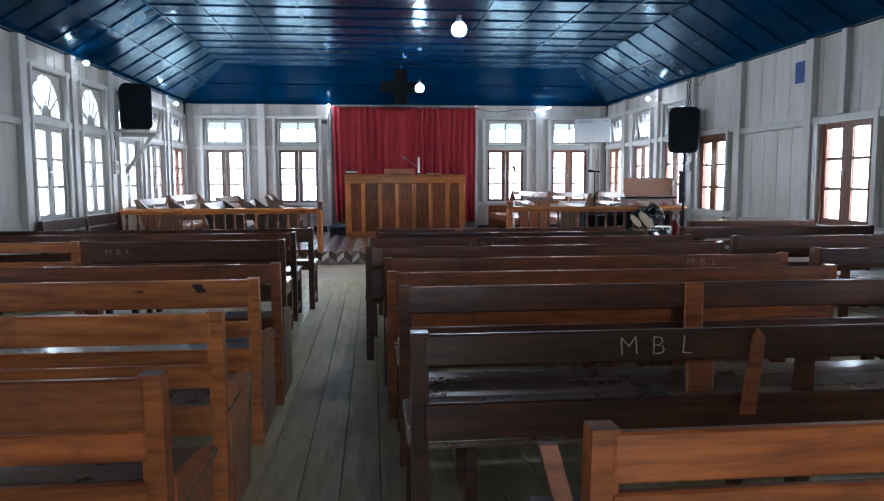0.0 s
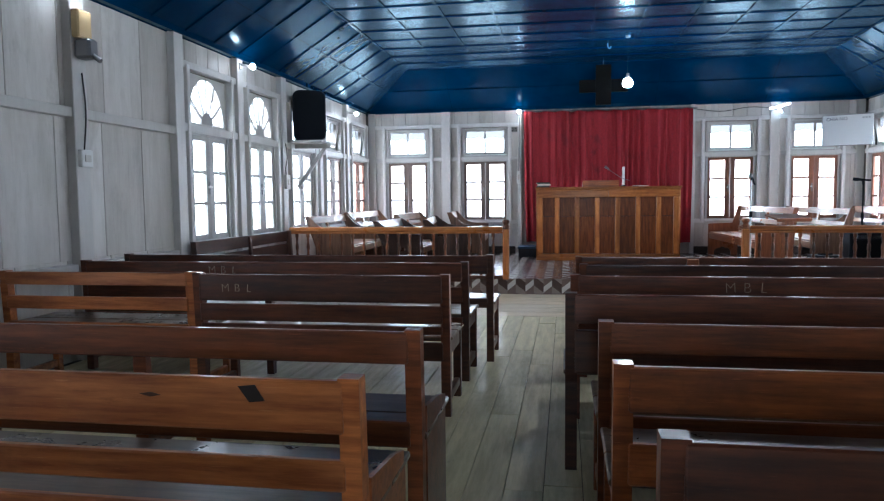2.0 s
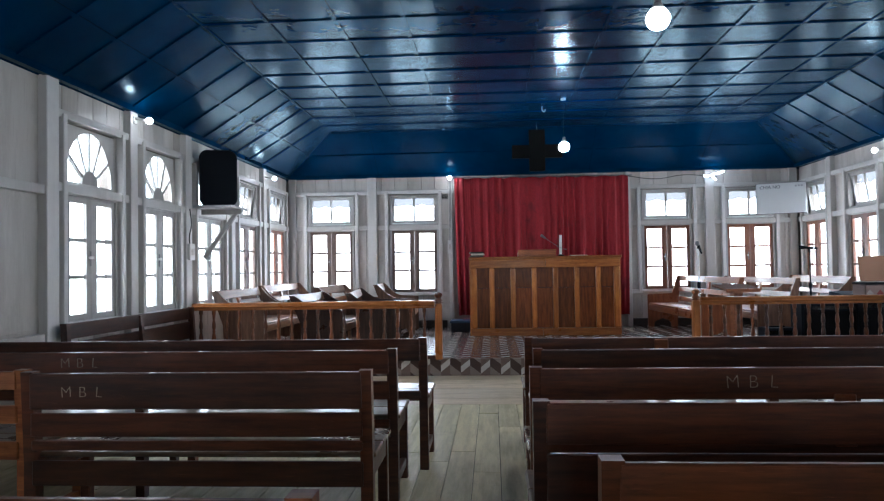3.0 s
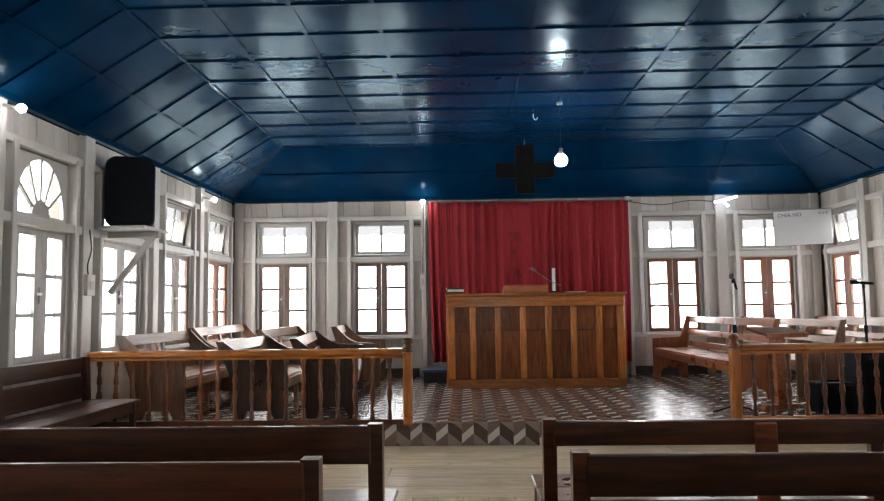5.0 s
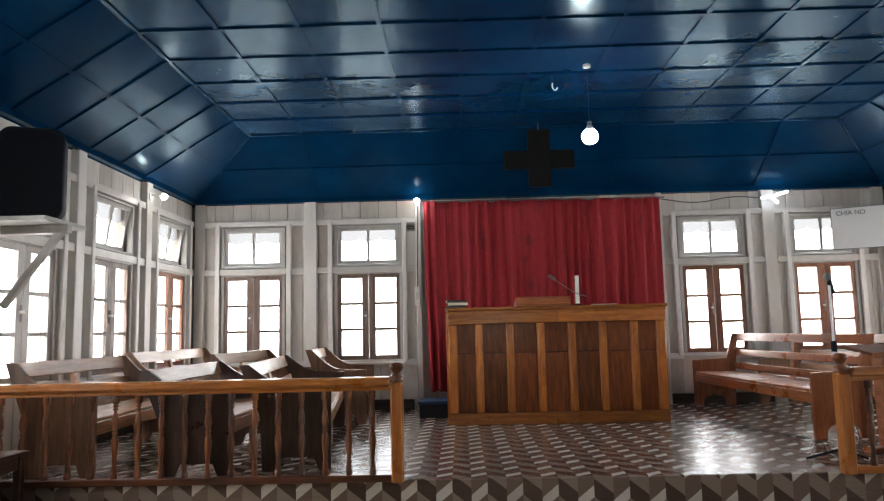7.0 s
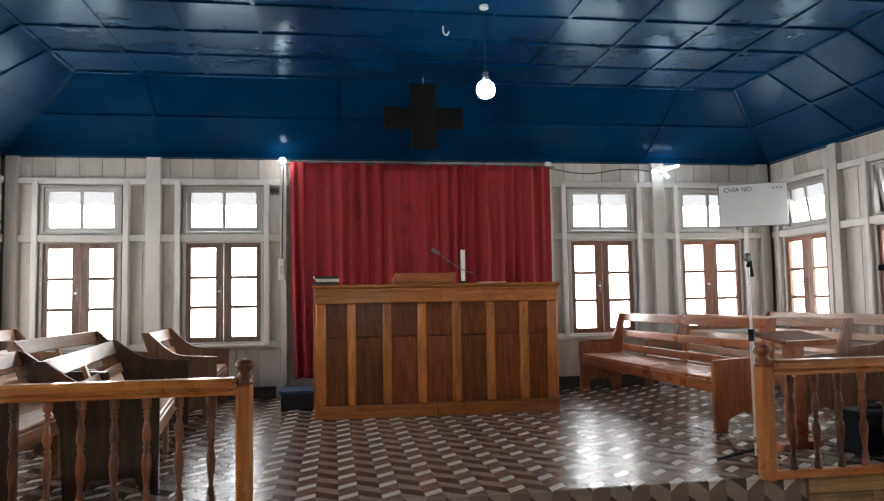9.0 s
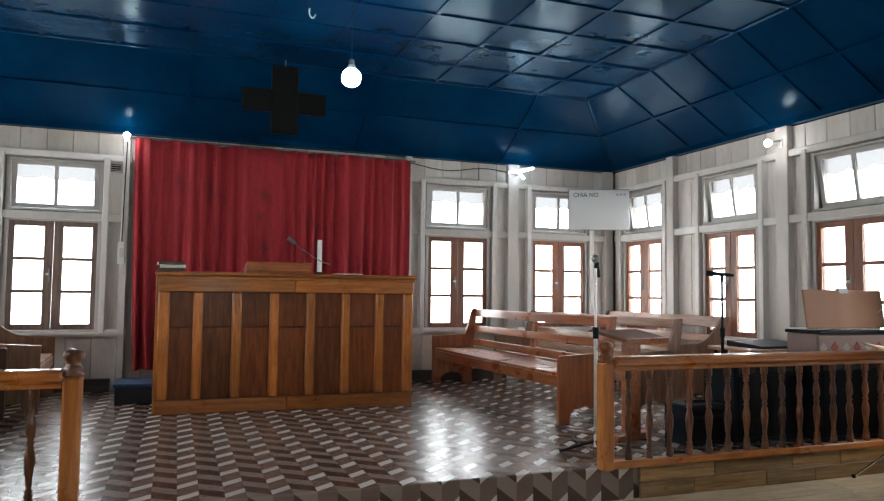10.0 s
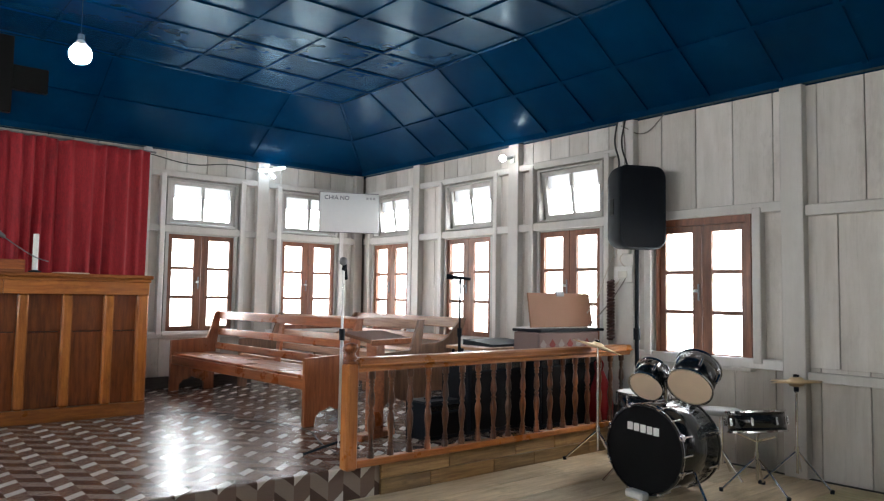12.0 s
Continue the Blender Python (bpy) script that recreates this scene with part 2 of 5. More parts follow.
def ceiling_mat():
    """Blue enamel, hand-brushed on thin sheets that sag a little."""
    m, nt, b = mat("blue_enamel", 0.2, 0, 0.0)
    v = world_coords(nt)
    n = noise_of(nt, v, 1.7, 5, 0.6)
    f = noise_of(nt, v, 23, 3, 0.6)
    col = ramp(nt, n, [(0.35, (0.0006, 0.0175, 0.054)), (0.7, (0.0010, 0.0275, 0.077))])
    body = nt.nodes.new("ShaderNodeBsdfDiffuse")
    nt.links.new(col, body.inputs["Color"])
    gloss = nt.nodes.new("ShaderNodeBsdfGlossy")
    gloss.inputs["Color"].default_value = (0.60, 0.80, 0.90, 1)
    nt.links.new(math_node(nt, "ADD", math_node(nt, "MULTIPLY", n, 0.26), 0.09), gloss.inputs["Roughness"])
    edge = nt.nodes.new("ShaderNodeLayerWeight")
    edge.inputs["Blend"].default_value = 0.5
    sheen = math_node(nt, "ADD", math_node(nt, "MULTIPLY", math_node(nt, "POWER", edge.outputs["Facing"], 5.0), 0.68), 0.005)
    h = math_node(nt, "ADD", noise_of(nt, v, 5.0, 2, 0.5), math_node(nt, "MULTIPLY", f, 0.012))
    relief = N(nt, "ShaderNodeBump", Strength=0.14, Distance=0.02)
    nt.links.new(h, relief.inputs["Height"])
    for node in (body, gloss, edge):
        nt.links.new(relief.outputs[0], node.inputs["Normal"])
    both = nt.nodes.new("ShaderNodeMixShader")
    nt.links.new(sheen, both.inputs[0])
    nt.links.new(body.outputs[0], both.inputs[1])
    nt.links.new(gloss.outputs[0], both.inputs[2])
    nt.links.new(both.outputs[0], nt.nodes["Material Output"].inputs[0])
    return m


CEIL = ceiling_mat()


def vinyl_mat():
    """Sheet vinyl printed with rows of slanted light and dark blocks."""
    m, nt, b = mat("printed_vinyl", 0.22, 0, 0.18)
    g = nt.nodes.new("ShaderNodeNewGeometry")
    sp = nt.nodes.new("ShaderNodeSeparateXYZ")
    nt.links.new(g.outputs["Position"], sp.inputs[0])
    along = math_node(nt, "SUBTRACT", math_node(nt, "ADD", sp.outputs[1], sp.outputs[2]), 0.174)
    v = math_node(nt, "MULTIPLY", math_node(nt, "ADD", along, math_node(nt, "MULTIPLY", sp.outputs[0], 0.05)), 1 / 0.232)
    s = math_node(nt, "FRACT", math_node(nt, "MULTIPLY", math_node(nt, "ADD", sp.outputs[0], 0.022), 1 / 0.237))
    up = math_node(nt, "MULTIPLY", s, 0.40 / 0.46)
    down = math_node(nt, "MULTIPLY", math_node(nt, "SUBTRACT", 1.0, s), 0.40 / 0.54)
    zig = math_node(nt, "MINIMUM", up, down)
    f = math_node(nt, "FRACT", math_node(nt, "SUBTRACT", v, zig))
    first = math_node(nt, "LESS_THAN", s, 0.46)
    upper = math_node(nt, "LESS_THAN", f, 0.33)
    middle = math_node(nt, "LESS_THAN", f, 0.52)
    col_a = mix(nt, upper, (0.165, 0.112, 0.092), (0.62, 0.575, 0.535))
    col_b = mix(nt, middle, (0.25, 0.195, 0.168), (0.062, 0.032, 0.025))
    printed = mix(nt, first, col_b, col_a)
    n = noise_of(nt, world_coords(nt), 2.3, 6, 0.7)
    col = mix(nt, math_node(nt, "MULTIPLY", n, 0.25), printed, (0.24, 0.19, 0.165))
    nt.links.new(col, b.inputs["Base Color"])
    nt.links.new(math_node(nt, "ADD", math_node(nt, "MULTIPLY", n, 0.22), 0.10), b.inputs["Roughness"])
    b.inputs["Coat Roughness"].default_value = 0.22
    b.inputs["Specular IOR Level"].default_value = 0.42
    waves = noise_of(nt, world_coords(nt, (3, 24, 24)), 2.2, 3, 0.6)
    ripple = math_node(nt, "ADD", math_node(nt, "MULTIPLY", noise_of(nt, world_coords(nt), 6.0, 3, 0.6), 0.7), math_node(nt, "MULTIPLY", waves, 0.75))
    bump(nt, b, ripple, 0.46, 0.012)
    return m


VINYL = vinyl_mat()


def curtain_mat():
    m, nt, b = mat("red_curtain_cloth", 0.75)
    n = noise_of(nt, world_coords(nt, (30, 30, 6)), 4, 3, 0.6)
    big = noise_of(nt, world_coords(nt), 1.6, 3, 0.6)
    col = ramp(nt, n, [(0.3, (0.24, 0.0034, 0.0105)), (0.7, (0.385, 0.0078, 0.0185))])
    col = mix(nt, math_node(nt, "MULTIPLY", big, 0.3), col, (0.17, 0.0025, 0.009))
    smudge = noise_of(nt, world_coords(nt, (1.6, 1.6, 1.1)), 2.4, 4, 0.6)
    col = mix(nt, math_node(nt, "MULTIPLY", ramp(nt, smudge, [(0.55, (0, 0, 0)), (0.72, (1, 1, 1))]), 0.55), col, (0.07, 0.0015, 0.006))
    nt.links.new(col, b.inputs["Base Color"])
    b.inputs["Sheen Weight"].default_value = 0.3
    b.inputs["Sheen Tint"].default_value = (1, 0.3, 0.3, 1)
    return m


CURTAIN = curtain_mat()


# ---- builders ----
def bm_mesh(name, bm, material, smooth=False):
    me = bpy.data.meshes.new(name)
    bmesh.ops.recalc_face_normals(bm, faces=bm.faces)
    bm.to_mesh(me)
    bm.free()
    me.materials.append(material)
    if smooth:
        for p in me.polygons:
            p.use_smooth = True
    return me


def part(name, bm, material, parent=None, label="", smooth=False):
    ob = new(name, bm_mesh(name, bm, material, smooth))
    if parent is not None:
        ob.parent = parent
    if label:
        ob["label"] = label
    return ob


def add_box(bm, x0, x1, y0, y1, z0, z1, m=None, bevel=0.0):
    c = ((x0 + x1) / 2, (y0 + y1) / 2, (z0 + z1) / 2)
    r = bmesh.ops.create_cube(bm, size=1.0, matrix=Matrix.LocRotScale(c, None, (x1 - x0, y1 - y0, z1 - z0)))
    vs = r["verts"]
    if bevel:
        es = list({e for v in vs for e in v.link_edges})
        out = bmesh.ops.bevel(bm, geom=es, offset=bevel, segments=1, affect="EDGES")
        vs = list({v for f in out["faces"] for v in f.verts} | {v for v in vs if v.is_valid})
    if m is not None:
        bmesh.ops.transform(bm, matrix=m, verts=vs)
    return vs


def box(x0, x1, y0, y1, z0, z1, bevel=0.004, m=None):
    bm = bmesh.new()
    add_box(bm, x0, x1, y0, y1, z0, z1, m, bevel)
    return bm


def cyl(p, q, r, r2=None, seg=14, bm=None):
    """A round bar from p to q."""
    bm = bm or bmesh.new()
    p, q = Vector(p), Vector(q)
    d = q - p
    m = Matrix.Translation((p + q) / 2) @ d.to_track_quat("Z", "Y").to_matrix().to_4x4()
    bmesh.ops.create_cone(bm, cap_ends=True, segments=seg, radius1=r, radius2=r if r2 is None else r2, depth=d.length, matrix=m)
    return bm


def lathe(profile, seg=14, m=None, ring=False):
    """A turned piece: profile rows of (radius, z)."""
    bm = bmesh.new()
    rings = []
    for r, z in profile:
        rings.append([bm.verts.new((r * math.cos(2 * math.pi * i / seg), r * math.sin(2 * math.pi * i / seg), z)) for i in range(seg)])
    for a, b in zip(rings, rings[1:]):
        for i in range(seg):
            bm.faces.new((a[i], a[(i + 1) % seg], b[(i + 1) % seg], b[i]))
    if ring:
        for i in range(seg):
            bm.faces.new((rings[-1][i], rings[-1][(i + 1) % seg], rings[0][(i + 1) % seg], rings[0][i]))
    else:
        bm.faces.new(rings[0][::-1])
        bm.faces.new(rings[-1])
    if m is not None:
        bmesh.ops.transform(bm, matrix=m, verts=bm.verts)
    return bm


def prism(outline, t0, t1, axis="y"):
    """A flat outline of (a, z) points given thickness along an axis."""
    bm = bmesh.new()
    put = (lambda a, z, t: (a, t, z)) if axis == "y" else (lambda a, z, t: (t, a, z))
    lo = [bm.verts.new(put(a, z, t0)) for a, z in outline]
    hi = [bm.verts.new(put(a, z, t1)) for a, z in outline]
    n = len(lo)
    bm.faces.new(lo[::-1])
    bm.faces.new(hi)
    for i in range(n):
        bm.faces.new((lo[i], lo[(i + 1) % n], hi[(i + 1) % n], hi[i]))
    return bm


def tube(points, r, res=6):
    """A bent round wire through points."""
    cu = bpy.data.curves.new("wire", "CURVE")
    cu.dimensions, cu.bevel_depth, cu.bevel_resolution = "3D", r, 2
    s = cu.splines.new("BEZIER")
    s.bezier_points.add(len(points) - 1)
    for bp, p in zip(s.bezier_points, points):
        bp.co = p
        bp.handle_left_type = bp.handle_right_type = "AUTO"
    s.resolution_u = res
    return cu


def wire(name, points, r, material, parent=None):
    ob = bpy.data.objects.new("wire", tube(points, r))
    me = bpy.data.meshes.new_from_object(ob)
    bpy.data.objects.remove(ob)
    me.materials.append(material)
    o = new(name, me)
    if parent is not None:
        o.parent = parent
    return o


def lettering(name, text, size, m, material, parent=None, depth=0.001, bold=-0.0022):
    cu = bpy.data.curves.new("letters", "FONT")
    cu.body, cu.size, cu.extrude, cu.align_x, cu.offset = text, size, depth, "CENTER", bold * size / 0.08
    ob = bpy.data.objects.new("letters", cu)
    me = bpy.data.meshes.new_from_object(ob)
    bpy.data.objects.remove(ob)
    me.materials.append(material)
    o = new(name, me)
    o.matrix_basis = m
    if parent is not None:
        o.parent = parent
    return o


def thing(name, label, category, group="", at=None):
    e = new(name)
    e.empty_display_size = 0.1
    if at is not None:
        e.matrix_basis = at
    return tagged(e, label, category, group)


# ---- the large structure ----
X, Y1, Y0, EAVE, FLAT, INSET = 4.525, 13.67, -4.0, 2.97, 3.60, 1.02
PLAT, PLAT_Y = 0.205, 9.25
SILL, MID, HEAD = 0.81, 2.03, 2.67
WALLS = {
    "north": pose(0, Y1, 0, 0, 0, 180),
    "east": pose(X, 0, 0, 0, 0, 90),
    "west": pose(-X, 0, 0, 0, 0, -90),
    "south": pose(0, Y0, 0, 0, 0, 0),
}


def spans(a, b, cuts):
    """What is left of a..b when the cuts are taken out."""
    out, at = [], a
    for c0, c1 in sorted(cuts):
        if c0 > at:
            out.append((at, min(c0, b)))
        at = max(at, c1)
    if at < b:
        out.append((at, b))
    return [(p, q) for p, q in out if q - p > 0.01]


def pieces(lo, hi, step, rng):
    n = max(1, round((hi - lo) / step))
    w = (hi - lo) / n
    return [(lo + i * w, lo + (i + 1) * w) for i in range(n)]


BOARD_MESHES = {}


def board_mesh(w, h, material):
    key = (round(w, 2), round(h, 2), material.name)
    if key not in BOARD_MESHES:
        BOARD_MESHES[key] = bm_mesh("board", box(-w / 2 + 0.003, w / 2 - 0.003, -0.068, -0.05, -h / 2, h / 2, 0.003), material)
    return BOARD_MESHES[key]


late_boards = []


def build_wall(side, u0, u1, windows, posts, extra_rails=(), board=0.245, tall=None, wide=0.29):
    """Timber wall: backing with openings, boards, posts and rails. windows: (u0, u1, z0, z1)."""
    rng = random.Random(side)
    m = WALLS[side]
    bm = bmesh.new()
    zs = sorted({0.0, EAVE + 0.02, *[round(w[2], 3) for w in windows], *[round(w[3], 3) for w in windows]})
    for z0, z1 in zip(zs, zs[1:]):
        cuts = [(w[0], w[1]) for w in windows if w[2] < z1 - 0.001 and w[3] > z0 + 0.001]
        for a, b in spans(u0 - 0.2, u1 + 0.2, cuts):
            add_box(bm, a, b, -0.20, -0.07, z0, z1)
    wall = new("wall_" + side, bm_mesh("wall_" + side, bm, BACKING))
    wall.matrix_basis = m
    tagged(wall, "grey-white painted timber board wall with worn paint", "wall", kind="structure")
    far = (u1 + 1, u1 + 2)
    tall = tall or far
    for z0, z1, skip in ((0.0, SILL, far), (SILL, MID, far), (MID, HEAD, tall), (HEAD, EAVE, tall), (MID, EAVE, None)):
        cuts = [(w[0] - 0.035, w[1] + 0.035) for w in windows if w[2] < z1 - 0.05 and w[3] > z0 + 0.05]
        lo, hi = (max(u0, tall[0]), min(u1, tall[1])) if skip is None else (u0, u1)
        for a, b in spans(lo, hi, cuts + ([skip] if skip else [])):
            ends = [a] + [v for v in tall if a + 0.05 < v < b - 0.05] + [b]
            for p0, q0 in zip(ends, ends[1:]):
                step = wide if tall[0] - 0.01 < (p0 + q0) / 2 < tall[1] + 0.01 else board
                for p, q in pieces(p0, q0, step, rng):
                    late_boards.append((wall, (p + q) / 2, (z0 + z1) / 2, q - p, z1 - z0))
    for p in posts:
        u, w, za, zb = (p + (0.15, 0.0, EAVE))[:4] if len(p) == 1 else p
        part("post", box(u - w / 2, u + w / 2, -0.07, 0.028, za, zb, 0.006), TRIM, wall)
    for z, h in ((SILL, 0.075), (MID, 0.08), (HEAD, 0.07)):
        for a, b in extra_rails:
            if z == HEAD and tall[0] < (a + b) / 2 < tall[1]:
                continue
            part("rail", box(a, b, -0.07, 0.012 + 0.002 * (z == MID), z - h / 2, z + h / 2, 0.005), TRIM, wall)
    return wall


def sash_bm(w, h, stile_l, stile_r, rows, cols=1, rail=0.055, t=0.034, mun=0.034):
    bm = bmesh.new()
    add_box(bm, 0, stile_l, 0, t, 0, h)
    add_box(bm, w - stile_r, w, 0, t, 0, h)
    add_box(bm, stile_l, w - stile_r, 0.001, t - 0.001, 0, rail)
    add_box(bm, stile_l, w - stile_r, 0.001, t - 0.001, h - rail, h)
    for i in range(1, rows):
        z = rail + (h - 2 * rail) * i / rows
        add_box(bm, stile_l, w - stile_r, 0.004, t - 0.004, z - mun / 2, z + mun / 2)
    for i in range(1, cols):
        x = stile_l + (w - stile_l - stile_r) * i / cols
        add_box(bm, x - mun / 2, x + mun / 2, 0.005, t - 0.003, rail, h - rail)
    return bm


count = {"n": 0}


def add_panes(sash, w, h, stile_l, stile_r, rows, cols, rail=0.055, y=0.014):
    x0, x1 = stile_l, w - stile_r
    for r in range(rows):
        for c in range(cols):
            bm = box(x0 + (x1 - x0) * c / cols, x0 + (x1 - x0) * (c + 1) / cols, y, y + 0.004,
                     rail + (h - 2 * rail) * r / rows, rail + (h - 2 * rail) * (r + 1) / rows, 0)
            p = part("pane", bm, GLASS, sash)
            p.visible_shadow = False


def casement(side, u0, u1, z0=0.85, z1=1.975, material=SASH_BROWN, top=None, tilt=9.0, radiance=WINDOW_RADIANCE):
    """A pair of three-pane sashes, with an awning transom or a fan above."""
    count["n"] += 1
    m = WALLS[side]
    win = new(f"window_{count['n']}", None)
    win.matrix_basis = m
    win.empty_display_size = 0.1
    what = {"awning": "two-leaf casement window under a tilted two-pane transom", "fan": "two-leaf casement window under a fan-shaped light", None: "two-leaf brown wooden casement window, shut"}[top]
    tagged(win, what + ", bright daylight behind", "window", kind="structure")
    w = u1 - u0
    bm = bmesh.new()
    top_z = z1 + (0.05 if top else 0.07)
    for a, b, c, d in ((u0 - 0.035, u0, z0 - 0.03, top_z), (u1, u1 + 0.035, z0 - 0.03, top_z), (u0, u1, z1, top_z), (u0, u1, z0 - 0.03, z0)):
        add_box(bm, a, b, -0.10, -0.012, c, d)
    for a, b, c, d in ((u0, u0 + 0.015, z0, z1), (u1 - 0.015, u1, z0, z1), (u0 + 0.015, u1 - 0.015, z1 - 0.02, z1), (u0 + 0.015, u1 - 0.015, z0, z0 + 0.02)):
        add_box(bm, a, b, -0.099, -0.067, c, d)
    part("window_frame", bm, SASH_GREY if top else material, win)
    part("window_sill", box(u0 - 0.05, u1 + 0.05, -0.06, 0.035, z0 - 0.055, z0 - 0.028), TRIM, win)
    hw = w / 2 - 0.003
    for k in (0, 1):
        sl, sr = (0.05, 0.085) if k == 0 else (0.085, 0.05)
        s = part("sash", sash_bm(hw, z1 - z0 - 0.006, sl, sr, 3), material, win)
        s.location = (u0 + k * (w / 2 + 0.003), -0.065, z0 + 0.003)
        add_panes(s, hw, z1 - z0 - 0.006, sl, sr, 3, 1)
    part("bolt", cyl((u0 + w / 2 + 0.03, -0.025, (z0 + z1) / 2 - 0.07), (u0 + w / 2 + 0.03, -0.025, (z0 + z1) / 2 + 0.07), 0.008, seg=8), GREY_METAL, win)
    part("window_handle", cyl((u0 + w / 2 + 0.045, -0.03, (z0 + z1) / 2 + 0.01), (u0 + w / 2 + 0.045, 0.012, (z0 + z1) / 2 + 0.01), 0.012, seg=8), WHITE, win)
    inward = m.to_3x3() @ Vector((0, 1, 0))
    window_light(m @ Vector((u0 + w / 2, 0.0, (z0 + z1) / 2)), inward, w, z1 - z0, radiance)
    if top == "awning":
        a, b = MID + 0.05, HEAD - 0.05
        bm = bmesh.new()
        for p, q, c, d in ((u0 - 0.035, u0, a, b), (u1, u1 + 0.035, a, b), (u0, u1, b - 0.02, b), (u0, u1, a, a + 0.02)):
            add_box(bm, p, q, -0.10, -0.008, c, d)
        part("transom_frame", bm, SASH_GREY, win)
        h = b - a - 0.05
        s = part("transom_sash", sash_bm(w - 0.01, h, 0.045, 0.045, 1, 2, 0.045), SASH_GREY, win)
        s.matrix_basis = pose(u0 + 0.005, -0.045, b - 0.022, -tilt, 0, 0) @ Matrix.Translation((0, -0.017, -h))
        add_panes(s, w - 0.01, h, 0.045, 0.045, 1, 2, 0.045)
        bm = bmesh.new()
        k, top_edge, verts = 24, b, []
        for i in range(k + 1):
            x = u0 + w * i / k
            verts.append((bm.verts.new((x, -0.14, top_edge)), bm.verts.new((x, -0.14, b - 0.17 - 0.035 * abs(math.sin(math.pi * 3 * i / k))))))
        for p, q in zip(verts, verts[1:]):
            bm.faces.new((p[0], q[0], q[1], p[1]))
        part("lace_valance", bm, LACE, win, "white scalloped lace valance")
        window_light(m @ Vector((u0 + w / 2, -0.055, (a + b) / 2)), inward, w, b - a)
    if top == "fan":
        zb, zt, cx = MID + 0.075, HEAD - 0.055, u0 + w / 2
        R, RZ = w / 2 - 0.015, zt - zb - 0.025
        bm, n = bmesh.new(), 20
        for y in (-0.085, -0.05):
            for i in range(n):
                t0, t1 = math.pi * i / n, math.pi * (i + 1) / n
                pts = [(cx + R * math.cos(t0), zb + RZ * math.sin(t0)), (cx + R * math.cos(t1), zb + RZ * math.sin(t1))]
                vs = [bm.verts.new((x, y, z)) for x, z in (pts[0], pts[1], (pts[1][0], zt), (pts[0][0], zt))]
                bm.faces.new(vs)
        for i in range(n):
            t0, t1 = math.pi * i / n, math.pi * (i + 1) / n
            vs = [bm.verts.new((cx + R * math.cos(t), y, zb + RZ * math.sin(t))) for t, y in ((t0, -0.085), (t1, -0.085), (t1, -0.05), (t0, -0.05))]
            bm.faces.new(vs)
        add_box(bm, u0 - 0.03, cx - R, -0.085, -0.05, zb - 0.04, zt)
        add_box(bm, cx + R, u1 + 0.03, -0.085, -0.05, zb - 0.04, zt)
        add_box(bm, cx - R, cx + R, -0.085, -0.05, zb - 0.04, zb)
        fan = part("fan_panel", bm, TRIM, win)
        hub = [(cx + 0.13 * math.cos(math.pi * i / 10), zb + 0.13 * math.sin(math.pi * i / 10)) for i in range(11)]
        part("fan_hub", prism(hub, -0.08, -0.045), SASH_GREY, win)
        for i in range(1, 6):
            t = math.pi * i / 6
            p0 = Vector((cx + 0.11 * math.cos(t), -0.065, zb + 0.11 * math.sin(t)))
            p1 = Vector((cx + (R + 0.01) * math.cos(t), -0.065, zb + (RZ + 0.01) * math.sin(t)))
            d = p1 - p0
            bm = bmesh.new()
            add_box(bm, -d.length / 2, d.length / 2, -0.015, 0.015, -0.013, 0.013, Matrix.Translation((p0 + p1) / 2) @ Matrix.Rotation(-math.atan2(d.z, d.x), 4, "Y"))
            part("fan_spoke", bm, SASH_GREY, win)
        pane = [(cx + R * math.cos(math.pi * i / 16), zb + RZ * math.sin(math.pi * i / 16)) for i in range(17)]
        p = part("pane", prism(pane, -0.074, -0.07), GLASS, win)
        p.visible_shadow = False
        window_light(m @ Vector((cx, -0.055, (zb + zt) / 2)), inward, w, zt - zb)
    return win


# openings, as u along each wall
NORTH = [(3.36, 4.14), (1.81, 2.63), (-2.68, -1.89), (-4.11, -3.33)]
EAST = [(12.62, 13.38), (11.1, 11.86), (9.6, 10.37)]
EAST_LOW = [(8.16, 8.95), (5.03, 5.85)]
# Next two rows: unseen rear windows, added to bring light onto the pews.
EAST_ADDED = [(2.2, 3.0), (0.2, 1.0), (-0.6, 0.2 - 0.02), (-2.6, -1.8), (-3.7, -2.9)]
WEST_ADDED = [(-3.0, -2.2), (-1.0, -0.2), (0.02, 0.8), (1.8, 2.6), (2.9, 3.7)]
WEST_FAN = [(-7.6, -6.80), (-8.95, -8.22)]
WEST = [(-10.42, -9.6), (-11.86, -11.1), (-13.38, -12.55)]


def opening(us, top):
    out = []
    for a, b in us:
        out.append((a, b, 0.85, 1.975))
        if top:
            out.append((a, b, MID + 0.05, HEAD - 0.05))
    return out


build_wall("north", -X, X, opening(NORTH, True), [(2.98, 0.16, 0, EAVE), (1.55, 0.07, 0, EAVE), (-1.62, 0.07, 0, EAVE), (-3.03, 0.16, 0, EAVE), (4.46, 0.13, 0, EAVE), (-4.46, 0.13, 0, EAVE),
           (3.27, 0.06, SILL, HEAD), (4.22, 0.06, SILL, HEAD), (2.72, 0.06, SILL, HEAD), (1.74, 0.06, SILL, HEAD), (-1.80, 0.06, SILL, HEAD), (-2.77, 0.06, SILL, HEAD), (-3.26, 0.06, SILL, HEAD), (-4.19, 0.06, SILL, HEAD)],
           [(1.5, X - 0.02), (-X + 0.02, -1.6)])
